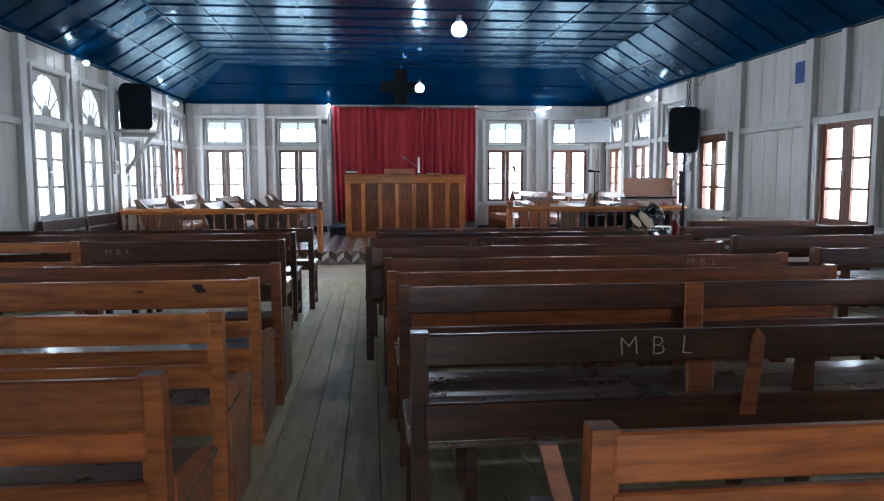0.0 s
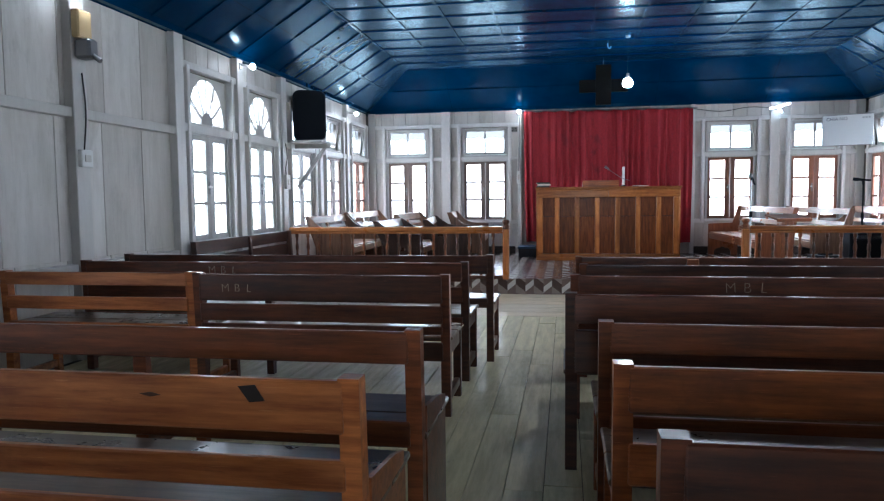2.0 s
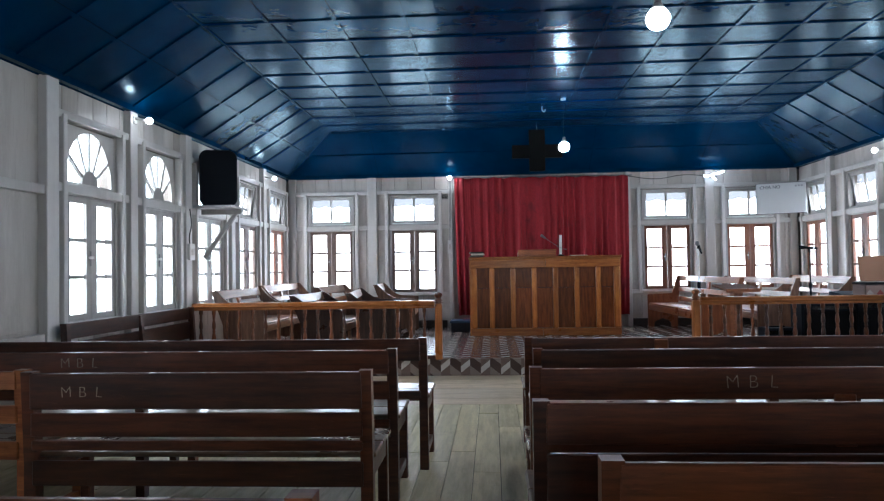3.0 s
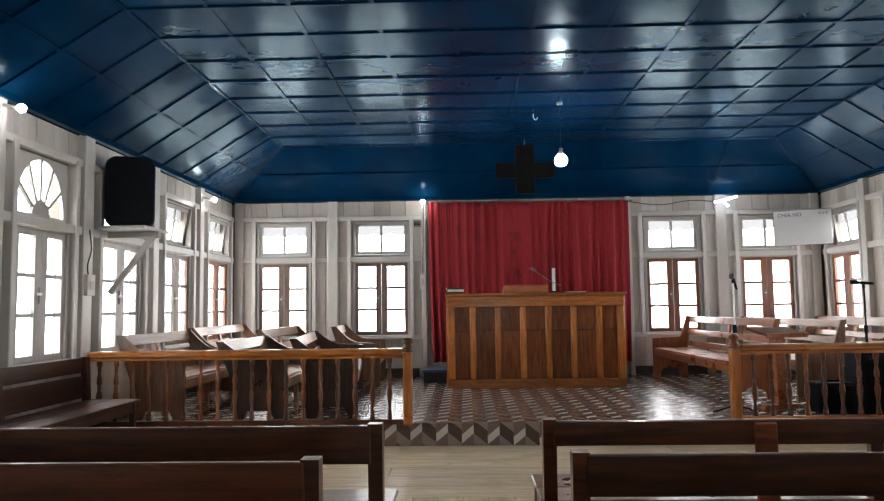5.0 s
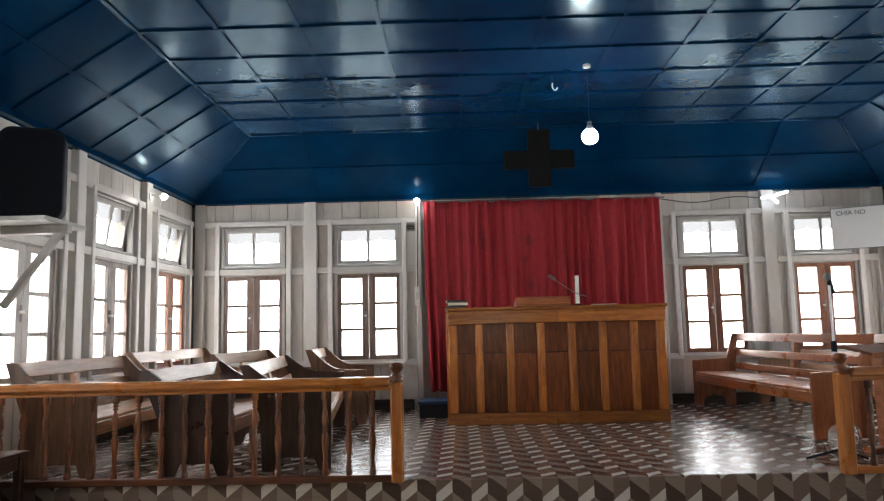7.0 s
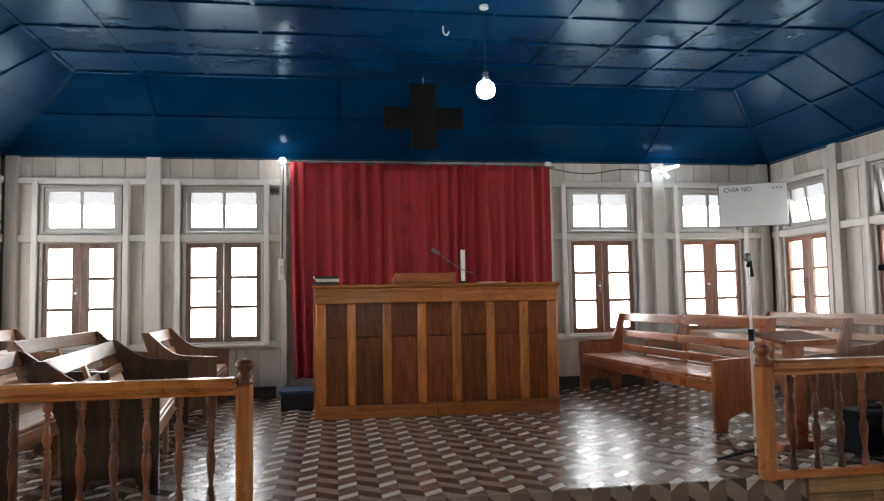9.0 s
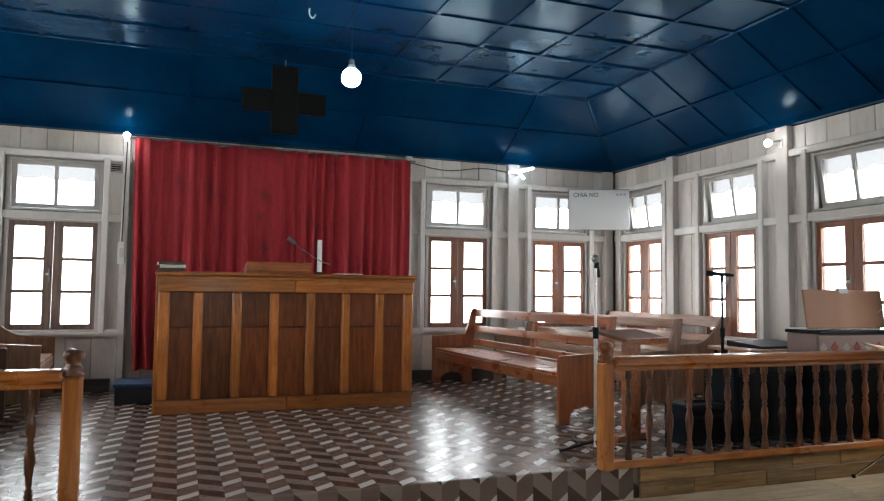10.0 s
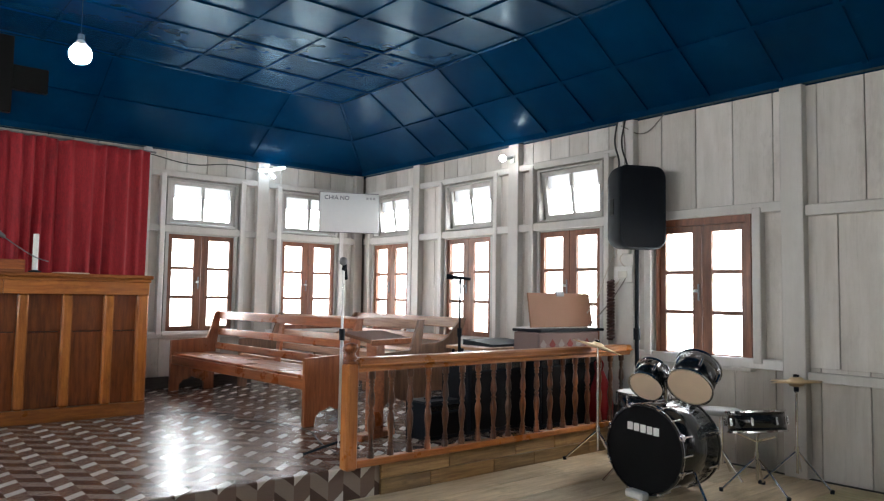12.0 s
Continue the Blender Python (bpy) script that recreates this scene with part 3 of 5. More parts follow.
build_wall("east", Y0, Y1, opening(EAST, True) + [(a, b, 0.80, 1.93) for a, b in EAST_LOW + EAST_ADDED],
           [(12.42, 0.13, 0, EAVE), (10.72, 0.15, 0, EAVE), (9.28, 0.17, 0, EAVE), (7.78, 0.17, 0, EAVE), (6.12, 0.15, 0, EAVE), (3.4, 0.15, 0, EAVE), (1.2, 0.15, 0, EAVE), (-1.4, 0.15, 0, EAVE),
            (12.53, 0.06, SILL, HEAD), (13.47, 0.06, SILL, HEAD), (11.0, 0.06, SILL, HEAD), (11.95, 0.06, SILL, HEAD), (9.5, 0.06, SILL, HEAD), (10.46, 0.06, SILL, HEAD),
            (8.06, 0.07, SILL, MID), (9.05, 0.07, SILL, MID), (4.93, 0.07, SILL, MID), (5.95, 0.07, SILL, MID), (5.5, 0.09, MID, EAVE)],
           [(7.86, 9.2), (9.36, 10.65), (10.79, 12.36), (12.48, 13.6)], tall=(Y0, 9.28), wide=0.33)
build_wall("west", -Y1, -Y0, opening(WEST, True) + opening(WEST_FAN, False) + [(a, b, MID + 0.05, HEAD - 0.05) for a, b in WEST_FAN] + [(a, b, 0.80, 1.93) for a, b in WEST_ADDED],
           [(-6.52, 0.17, 0, EAVE), (-7.9, 0.15, 0, EAVE), (-9.24, 0.17, 0, EAVE), (-10.75, 0.14, 0, EAVE), (-12.2, 0.14, 0, EAVE), (-5.0, 0.17, 0, EAVE), (-3.4, 0.15, 0, EAVE), (-1.2, 0.15, 0, EAVE), (1.4, 0.15, 0, EAVE),
            (-6.70, 0.06, SILL, HEAD), (-7.70, 0.06, SILL, HEAD), (-8.12, 0.06, SILL, HEAD), (-9.05, 0.06, SILL, HEAD), (-9.5, 0.06, SILL, HEAD), (-10.52, 0.06, SILL, HEAD), (-11.0, 0.06, SILL, HEAD), (-11.96, 0.06, SILL, HEAD), (-12.45, 0.06, SILL, HEAD), (-13.48, 0.06, SILL, HEAD)],
           [(-13.6, -12.27), (-12.13, -10.82), (-10.68, -9.33), (-9.15, -7.98), (-7.82, -6.61)], tall=(-6.52, -Y0), wide=0.56)
build_wall("south", -X, X, [(-0.78, 0.78, 0.0, 2.08)], [(-3.0, 0.15, 0, EAVE), (-0.86, 0.15, 0, EAVE), (0.86, 0.15, 0, EAVE), (3.0, 0.15, 0, EAVE)], [(-X + 0.02, -0.95), (0.95, X - 0.02)])
for side, a, b in (("west", -6.43, -5.09), ("west", -4.91, -3.48), ("west", -3.32, 4.0), ("east", 6.2, 7.69), ("east", -4.0, 6.04)):
    w = bpy.data.objects["wall_" + side]
    part("rail", box(a, b, -0.07, 0.014, MID - 0.09, MID - 0.01), TRIM, w)
    part("rail", box(a, b, -0.07, 0.012, SILL - 0.1, SILL - 0.03), TRIM, w)
for i, (a, b) in enumerate(NORTH):
    casement("north", a, b, material=SASH_MID if i < 2 else SASH_BROWN, top="awning", tilt=1.5)
for a, b in EAST:
    casement("east", a, b, top="awning")
for side, us in (("east", EAST_LOW + EAST_ADDED), ("west", WEST_ADDED)):
    for a, b in us:
        # The added, unseen windows send in half the sky's radiance.
        casement(side, a, b, 0.80, 1.93, radiance=(1.2 if (a, b) in EAST_LOW else 0.5) * WINDOW_RADIANCE)
for a, b in WEST_FAN:
    casement("west", a, b, material=SASH_GREY, top="fan")
for i, (a, b) in enumerate(WEST):
    casement("west", a, b, material=SASH_GREY if i == 0 else (SASH_MID, SASH_BROWN)[i - 1], top="awning")


def added_entrance():
    """Unseen open double door, added behind the start of the walk for its daylight."""
    d = new("added_door_1", None)
    d.matrix_basis = WALLS["south"]
    d.empty_display_size = 0.1
    tagged(d, "unseen open brown double door added in the rear wall", "door", kind="structure")
    bm = bmesh.new()
    for a, b, c, e in ((-0.78, -0.72, 0.0, 2.02), (0.72, 0.78, 0.0, 2.02), (-0.78, 0.78, 2.02, 2.08)):
        add_box(bm, a, b, -0.20, -0.01, c, e)
    part("door_frame", bm, SASH_BROWN, d)
    for s in (-1, 1):
        leaf = part("leaf", box(s * 0.74 - 0.02, s * 0.74 + 0.02, -0.92, -0.205, 0.02, 2.0, 0.004), SASH_BROWN, d)
        for z0, z1 in ((0.15, 0.95), (1.1, 1.88)):
            part("panel", box(s * 0.717 - 0.004, s * 0.717 + 0.004, -0.82, -0.31, z0, z1, 0.003), SASH_BROWN, leaf)
    # Added daylight for the pew backs and the aisle floor.
    window_light((0, Y0, 1.0), (0, 1, 0), 1.4, 2.0, 0.3 * WINDOW_RADIANCE)


added_entrance()


def build_ceiling():
    """Tray ceiling: flat middle, four slopes, battens over the sheet joints."""
    bm = bmesh.new()
    o = [(-X - 0.1, Y0 - 0.1), (X + 0.1, Y0 - 0.1), (X + 0.1, Y1 + 0.1), (-X - 0.1, Y1 + 0.1)]
    i_ = [(-X + INSET, Y0 + INSET), (X - INSET, Y0 + INSET), (X - INSET, Y1 - INSET), (-X + INSET, Y1 - INSET)]
    k = (FLAT - EAVE) / INSET
    ze = EAVE - 0.1 * k
    lo = [bm.verts.new((x, y, ze)) for x, y in o]
    hi = [bm.verts.new((x, y, FLAT)) for x, y in i_]
    lo2 = [bm.verts.new((x, y, FLAT + 0.12)) for x, y in o]
    bm.faces.new(hi)
    bm.faces.new(lo2)
    for a in range(4):
        b = (a + 1) % 4
        bm.faces.new((lo[a], lo[b], hi[b], hi[a]))
        bm.faces.new((lo[a], lo[b], lo2[b], lo2[a]))
    bmesh.ops.recalc_face_normals(bm, faces=bm.faces)
    w, t = 0.02, 0.016
    xs = [-X + INSET + (2 * (X - INSET)) * j / 11 for j in range(12)]
    n = round((Y1 - Y0 - 2 * INSET) / 0.6)
    ys = [Y0 + INSET + (Y1 - Y0 - 2 * INSET) * j / n for j in range(n + 1)]
    rng = random.Random(11)
    for x0, x1 in zip(xs, xs[1:]):
        for y0, y1 in zip(ys, ys[1:]):
            sag, tx, ty, k = rng.uniform(-0.001, 0.006), rng.uniform(-0.004, 0.004), rng.uniform(-0.004, 0.004), 5
            g = [[bm.verts.new((x0 + (x1 - x0) * a / k, y0 + (y1 - y0) * b / k,
                                FLAT - 0.003 - sag * math.sin(math.pi * a / k) * math.sin(math.pi * b / k) + tx * (a / k - 0.5) + ty * (b / k - 0.5))) for b in range(k + 1)] for a in range(k + 1)]
            for a in range(k):
                for b in range(k):
                    f = bm.faces.new((g[a][b], g[a][b + 1], g[a + 1][b + 1], g[a + 1][b]))
                    f.smooth = True
    for x in xs:
        add_box(bm, x - w, x + w, ys[0], ys[-1], FLAT - t, FLAT + 0.01)
    for y in ys:
        add_box(bm, xs[0], xs[-1], y - w, y + w, FLAT - t * 1.2, FLAT + 0.01)
    L = math.hypot(INSET, FLAT - EAVE)
    ang = math.degrees(math.atan2(FLAT - EAVE, INSET))
    for s in (-1, 1):
        for y in ys[1:-1]:
            add_box(bm, 0, L, -w, w, -t, 0.008, pose(s * X, y, EAVE, 0, 0, 0) @ pose(0, 0, 0, 0, -ang if s < 0 else 180 + ang, 0) @ (pose(0, 0, 0, 180, 0, 0) if s > 0 else Matrix()))
        mx, mz = X - INSET / 2, (EAVE + FLAT) / 2
        add_box(bm, -w, w, Y0 + INSET / 2, Y1 - INSET / 2, -t, 0.008, pose(s * mx, 0, mz, 0, s * ang, 0))
    for x in xs[1:-1:3]:
        add_box(bm, -w, w, 0, L, -t, 0.008, pose(x, Y1, EAVE, 180 - ang, 0, 0) @ pose(0, 0, 0, 0, 180, 0))
    add_box(bm, -X + INSET / 2, X - INSET / 2, -w, w, -t, 0.008, pose(0, Y1 - INSET / 2, (EAVE + FLAT) / 2, -ang, 0, 0))
    for sx in (-1, 1):
        p, q = Vector((sx * X, Y1, EAVE)), Vector((sx * (X - INSET), Y1 - INSET, FLAT))
        cyl(p, q, 0.02, seg=6, bm=bm)
    for s in (-1, 1):
        add_box(bm, s * (X - 0.02) - 0.03, s * (X - 0.02) + 0.03, Y0, Y1, EAVE - 0.03, EAVE + 0.03)
    add_box(bm, -X, X, Y1 - 0.05, Y1 + 0.01, EAVE - 0.03, EAVE + 0.03)
    ob = new("ceiling", bm_mesh("ceiling", bm, CEIL))
    tagged(ob, "glossy blue enamelled sheet ceiling with battens and sloping sides", "ceiling", kind="structure")


build_ceiling()

floor_base = part("floor", box(-X - 0.2, X + 0.2, Y0 - 0.2, Y1 + 0.2, -0.15, -0.022, 0), plain("dark_underfloor", (0.03, 0.025, 0.02), 0.9))
tagged(floor_base, "worn grey-brown wooden plank floor with dark gaps", "floor", kind="structure")
platform = part("platform", box(-X - 0.05, X + 0.05, PLAT_Y, Y1 + 0.05, -0.02, PLAT, 0.008), VINYL)
tagged(platform, "raised platform covered with patterned brown vinyl", "platform", kind="structure")
RISER = wood("brown_riser", (0.20, 0.115, 0.042), (0.44, 0.28, 0.115), 0.45, 0.2, (1, 14, 14), 0.5, 0.5)
rng = random.Random(21)
for row, z0 in enumerate((0.0, 0.101)):
    xa = 1.78
    while xa < X - 0.02:
        xb = min(xa + rng.uniform(0.35, 0.75), X - 0.01)
        part("riser_board", box(xa + 0.001, xb - 0.001, PLAT_Y - 0.025 - rng.uniform(0, 0.004), PLAT_Y - 0.002, z0 + 0.001, z0 + 0.099, 0.004), RISER, platform, "brown wooden riser board")
        xa = xb


# Added strips: shade and staining at the wall's foot, drawn as dark boards.
WALL_FOOT = wood("dark_wall_foot", (0.03, 0.022, 0.018), (0.075, 0.058, 0.05), 0.55, 0.1, (1.2, 14, 14), 0.2)
for name, b in (("baseboard", box(1.66, X - 0.012, Y1 - 0.01, Y1 + 0.045, PLAT - 0.002, PLAT + 0.13, 0.004)), ("baseboard", box(-X + 0.012, -1.64, Y1 - 0.01, Y1 + 0.045, PLAT - 0.002, PLAT + 0.13, 0.004)),
                ("baseboard", box(X - 0.01, X + 0.045, PLAT_Y + 0.12, Y1 - 0.02, PLAT - 0.002, PLAT + 0.13, 0.004)), ("baseboard", box(-X - 0.045, -X + 0.01, PLAT_Y + 0.12, Y1 - 0.02, PLAT - 0.002, PLAT + 0.13, 0.004))):
    tagged(part(name, b, WALL_FOOT), "dark strip added for the shaded, stained foot of the platform wall", "baseboard", kind="structure")


# ---- pews ----
def pew(y, x0, x1, top=0.83, material=PEW, slats=((0.15, 0.0), (0.11, 0.19), (0.09, 0.37)), label="", tilt=0.0, posts=None, side="", panel=False):
    """A pew seen from behind: back slats on posts, plank seat, framed ends. Its back stands at y."""
    L = x1 - x0
    t = thing("pew", label or "dark red-brown varnished wooden pew with slatted back", "pew", "pews facing the platform", pose(x0, y, 0, 0, 0, tilt))
    light = material if material in (PEW_LIGHT, PEW_PALE, PEW_SOOT, PEW_MID, PEW_DARK) else PEW
    n = posts or max(2, round(L / 1.25) + 1)
    for i in range(n):
        x = 0.035 + (L - 0.07) * i / (n - 1)
        end = i in (0, n - 1)
        w = 0.027 if end else 0.025
        outline = [(-0.005, 0.0), (0.05, 0.0), (0.055, 0.42), (0.028, top + 0.006), (-0.03, top + 0.006), (-0.005, 0.42)]
        if end:
            part("post", prism(outline, x - w, x + w, "x"), light, t)
        else:
            part("post", prism([(a + 0.022, z) for a, z in outline[:3]] + [(0.03, top - 0.01), (0.012, top - 0.01), (0.012, 0.42)], x - w, x + w, "x"), light, t)
        part("leg", box(x - w * 0.9, x + w * 0.9, 0.43, 0.48, 0.0, 0.445), light, t)
        part("side_rail", box(x - 0.018, x + 0.018, 0.05, 0.432, 0.35, 0.435), light, t)
        if end:
            part("stretcher", box(x - 0.018, x + 0.018, 0.045, 0.435, 0.075, 0.125), light, t)
            if panel:
                part("end_board", prism([(0.05, 0.03), (0.425, 0.03), (0.425, 0.50), (0.30, 0.53), (0.05, 0.56)], x + 0.019, x + 0.033, "x"), light, t)
    for h, d in slats:
        z1 = top - d
        lean = 0.018 * (z1 - 0.42) / 0.41
        bm = box(0.05, L - 0.05, -0.014 - lean, 0.012 - lean, z1 - h, z1, 0.005)
        part("back_slat", bm, material, t)
    for a, b in ((0.03, 0.255), (0.261, 0.51)):
        part("seat_plank", box(0.0, L, a, b, 0.445, 0.468, 0.006), PEW_DARK if material is PEW_DARK else PEW_SEAT, t)
    part("apron", box(0.07, L - 0.07, 0.455, 0.475, 0.35, 0.44), light, t)
    return t


THREE = ((0.16, 0.0), (0.105, 0.178), (0.045, 0.30), (0.11, 0.392))
TWO = ((0.11, 0.0), (0.085, 0.19), (0.11, 0.345))
WIDE = ((0.135, 0.0), (0.20, 0.165))
LIGHT_LABEL = "orange-brown varnished wooden pew with scuffed slatted back"
left = [
    pew(-0.30, -4.25, -1.13, top=0.835, material=PEW_LIGHT, slats=((0.125, 0.0), (0.075, 0.13), (0.12, 0.26)), label=LIGHT_LABEL, panel=True),
    pew(0.58, -4.3, -1.17, material=PEW_PALE, slats=TWO, label=LIGHT_LABEL, panel=True),
    pew(1.47, -4.3, -1.18, material=PEW_PALE, slats=((0.135, 0.0), (0.08, 0.205), (0.13, 0.34)), panel=True, label="orange-brown wooden pew with a chipped top slat"),
    pew(2.12, -4.3, -1.16, material=PEW_MID, slats=((0.11, 0.0), (0.09, 0.31)), panel=True, label="mid-brown varnished wooden pew with slatted back"),
    pew(3.84, -2.94, -1.34, slats=THREE),
    pew(3.98, -4.4, -3.0, material=PEW_PALE, slats=((0.085, 0.0), (0.085, 0.16), (0.085, 0.33)), top=0.82, label="short orange-brown wooden pew beside the wall"),
    pew(4.66, -4.3, -1.34, slats=((0.13, 0.0), (0.10, 0.17), (0.10, 0.38))),
    pew(5.28, -4.35, -1.23, slats=((0.14, 0.0), (0.05, 0.33)), posts=3),
]
right = [
    pew(-0.76, -0.24, 2.3, material=PEW_LIGHT, slats=((0.10, 0.0), (0.14, 0.12)), label="pale orange wooden pew with a cracked top slat"),
    pew(0.13, -0.53, 2.1, material=PEW_SOOT, label="sooty dark brown wooden pew with painted letters", slats=((0.10, 0.0), (0.12, 0.22))),
    pew(1.13, -0.53, 2.1, slats=((0.12, 0.0), (0.14, 0.185)), label="weathered brown wooden pew with dull scraped slats"),
    pew(1.80, -0.57, 2.0, top=0.81, material=PEW_LIGHT, slats=((0.13, 0.0), (0.12, 0.22)), label=LIGHT_LABEL),
    pew(2.45, -0.58, 2.1, top=0.815, material=PEW_MID, slats=TWO, label="mid-brown varnished wooden pew with slatted back"),
    pew(3.11, -0.70, 2.0, slats=WIDE),
    pew(3.90, -0.67, 2.1, slats=WIDE),
    pew(4.88, -0.60, 2.1, top=0.80, slats=((0.13, 0.0), (0.05, 0.18))),
    pew(5.55, -0.62, 2.1, top=0.80, slats=((0.10, 0.0), (0.05, 0.33))),
]
for y, x0, x1 in ((5.75, 2.9, 4.42), (4.75, 2.35, 4.4), (3.6, 2.3, 4.4), (2.5, 2.3, 4.4), (1.4, 2.35, 4.4), (0.2, 2.4, 4.4)):
    pew(y, x0, x1, top=0.84, slats=((0.11, 0.0), (0.06, 0.22)), label="dark brown wooden pew near the side wall")
FLIP = Matrix.Rotation(radians(90), 4, "X")
for t, x, z, size in ((right[1], 0.785, 0.752, 0.088), (right[4], 2.08, 0.745, 0.075), (right[6], 0.95, 0.745, 0.08), (left[6], 1.16, 0.745, 0.08), (left[4], 0.30, 0.725, 0.07)):
    for k, letter in enumerate("MBL"):
        lettering("painted_letter", letter, size, pose(x + (k - 1) * size * 1.05, -0.036, z, 0, 4 * (k - 1), 0) @ FLIP, CHALK, [c for c in t.children if c.name.startswith("back_slat")][0])


for t, x, z0, z1 in ((right[2], 1.36, 0.47, 0.835), (right[1], 0.92, 0.63, 0.735), (right[6], 1.32, 0.50, 0.72), (right[8], 0.895, 0.44, 0.79)):
    part("repair_batten", box(x - 0.045, x + 0.045, -0.05, -0.034, z0, z1, 0.006), PEW_LIGHT if t is right[2] else PEW_MID, t, "pale unvarnished repair batten")
part("brace", prism([(1.06, 0.55), (1.11, 0.55), (1.135, 0.80), (1.11, 0.83), (1.09, 0.80)], -0.045, -0.033), PEW_MID, right[1], "worn reddish brace")
part("notch", prism([(2.80, 0.81), (2.845, 0.815), (2.87, 0.775), (2.83, 0.77)], -0.0345, -0.030), plain("dark_chip", (0.02, 0.01, 0.006), 0.8), left[2], "dark chipped notch")
part("knot", prism([(2.53, 0.782), (2.56, 0.787), (2.59, 0.780), (2.56, 0.775)], -0.0345, -0.030), plain("dark_knot", (0.06, 0.02, 0.008), 0.6), left[2], "dark knot in the wood")

part("brace", prism([(-0.085, 0.80), (-0.05, 0.80), (0.02, 0.55), (-0.015, 0.55)], 0.0, 0.022), PEW_MID, right[0], "slanted orange brace")
t = thing("low_bench", "low backless dark wooden bench between two pews", "bench", at=pose(-0.48, 0.68, 0))
for a, b in ((0.0, 0.185), (0.19, 0.38)):
    part("seat_plank", box(0.0, 2.55, a, b, 0.43, 0.455, 0.006), PEW_SEAT, t)
for x in (0.2, 2.3):
    part("trestle", box(x, x + 0.05, 0.03, 0.35, 0.0, 0.429, 0.005), PEW, t)
part("apron", box(0.1, 2.45, 0.02, 0.045, 0.34, 0.429, 0.004), PEW, t)

# pew along the side wall, facing the middle
wall_pew = pew(0, 0, 2.6, top=0.85, material=PEW_DARK, slats=WIDE, label="dark brown wooden pew standing along the side wall")
wall_pew.matrix_basis = pose(-4.42, 9.12, 0, 0, 0, -90)


# ---- platform: pulpit, rails, benches ----
def pulpit():
    t = thing("pulpit", "large golden-brown panelled wooden pulpit on the platform", "pulpit", at=pose(0, 12.0, PLAT))
    W, H, D = 1.155, 1.20, 0.72
    n = 7
    for i in range(n + 1):
        x = -W + 2 * W * i / n
        w = 0.048 if i in (0, n) else 0.040
        x = min(max(x, -W + w), W - w)
        part("stile", box(x - w, x + w, -0.004, 0.07, 0.115, H - 0.14, 0.014), PULPIT, t)
    for a, b in ((-W, 0.016), (0.019, W)):
        part("top_rail", box(a, b, -0.008, 0.045, H - 0.14, H, 0.004), PULPIT_RAIL, t)
    for a, b in ((-W, -0.041), (-0.038, W)):
        part("bottom_rail", box(a, b, -0.008, 0.055, 0.0, 0.115, 0.005), PULPIT_RAIL, t)
    for i in range(n):
        a, b = -W + 2 * W * i / n, -W + 2 * W * (i + 1) / n
        part("panel", box(a, b, 0.056, 0.068, 0.115, 0.74, 0.004), PULPIT_DARK, t)
        part("panel", box(a, b, 0.059, 0.068, 0.748, H - 0.14, 0.004), PULPIT_DARK, t)
        part("panel_batten", box(a + 0.05, b - 0.05, 0.0525, 0.0555, 0.741, 0.750, 0.001), PULPIT_JOINT, t, "dark stained panel joint")
    for s in (-1, 1):
        part("side_panel", box(s * W - 0.022, s * W + 0.022, 0.072, D, 0.0, H, 0.004), PULPIT, t)
    part("top_board", box(-W - 0.03, W + 0.03, -0.035, D + 0.03, H, H + 0.035, 0.01), PULPIT_RAIL, t)
    part("top_moulding", box(-W - 0.012, W + 0.012, -0.02, 0.01, H - 0.03, H - 0.002, 0.006), PULPIT_RAIL, t)
    return t


pulpit()
PT = PLAT + 1.235
t = thing("reading_desk", "low sloping brown wooden reading desk on the pulpit", "lectern", at=pose(-0.1, 12.22, PT))
part("slope", prism([(0.0, 0.03), (0.0, 0.11), (0.36, 0.05), (0.36, 0.03)], -0.3, 0.3, "x"), PEW_LIGHT, t)
part("base", box(-0.3, 0.3, 0.0, 0.36, 0.0, 0.03), PEW_LIGHT, t)
for i, (h, dx, mt) in enumerate(((0.03, 0.0, PAGE), (0.028, 0.012, BOOK), (0.025, -0.006, PAGE))):
    t = thing("book", "worn hymn book stacked on the pulpit", "book", "books on the pulpit", pose(-1.06 + dx, 12.12, PT + 0.03 * i, 0, 0, 4 * i))
    part("pages", box(-0.098, 0.098, -0.068, 0.068, 0.004, h - 0.004, 0.001), PAGE, t)
    part("cover", box(-0.105, 0.105, -0.075, 0.075, 0.0, 0.006, 0.001), BOOK, t)
    part("cover", box(-0.105, 0.105, -0.075, 0.075, h - 0.006, h, 0.001), BOOK, t)
    part("spine", box(-0.107, 0.107, -0.079, -0.0755, 0.0, h, 0.001), BOOK if i != 1 else PAGE, t)
t = thing("pulpit_microphone", "gooseneck microphone on a white post on the pulpit", "microphone", at=pose(0.27, 12.2, PT))
part("base", lathe([(0.05, 0.0), (0.05, 0.012), (0.02, 0.025)]), BLACK, t)
part("post", cyl((0, 0, 0.02), (0, 0, 0.33), 0.022), WHITE, t)
wire("gooseneck", [(0.10, 0, 0.10), (0.0, -0.03, 0.13), (-0.15, -0.05, 0.22), (-0.25, -0.06, 0.29)], 0.005, GREY_METAL, t)
part("microphone_head", cyl((-0.24, -0.06, 0.285), (-0.31, -0.065, 0.335), 0.015, 0.024), GREY_METAL, t)
t = thing("notebook", "thin open notebook lying on the pulpit", "book", at=pose(0.55, 12.2, PT))
part("pages", box(-0.13, 0.13, -0.09, 0.09, 0.0, 0.012, 0.002), PAGE, t)
t = thing("step_box", "dark blue painted wooden step box behind the pulpit", "step", at=pose(-1.36, 12.95, PLAT))
part("body", box(-0.16, 0.22, -0.22, 0.22, 0.0, 0.15), plain("navy_box", (0.008, 0.012, 0.022), 0.5), t)
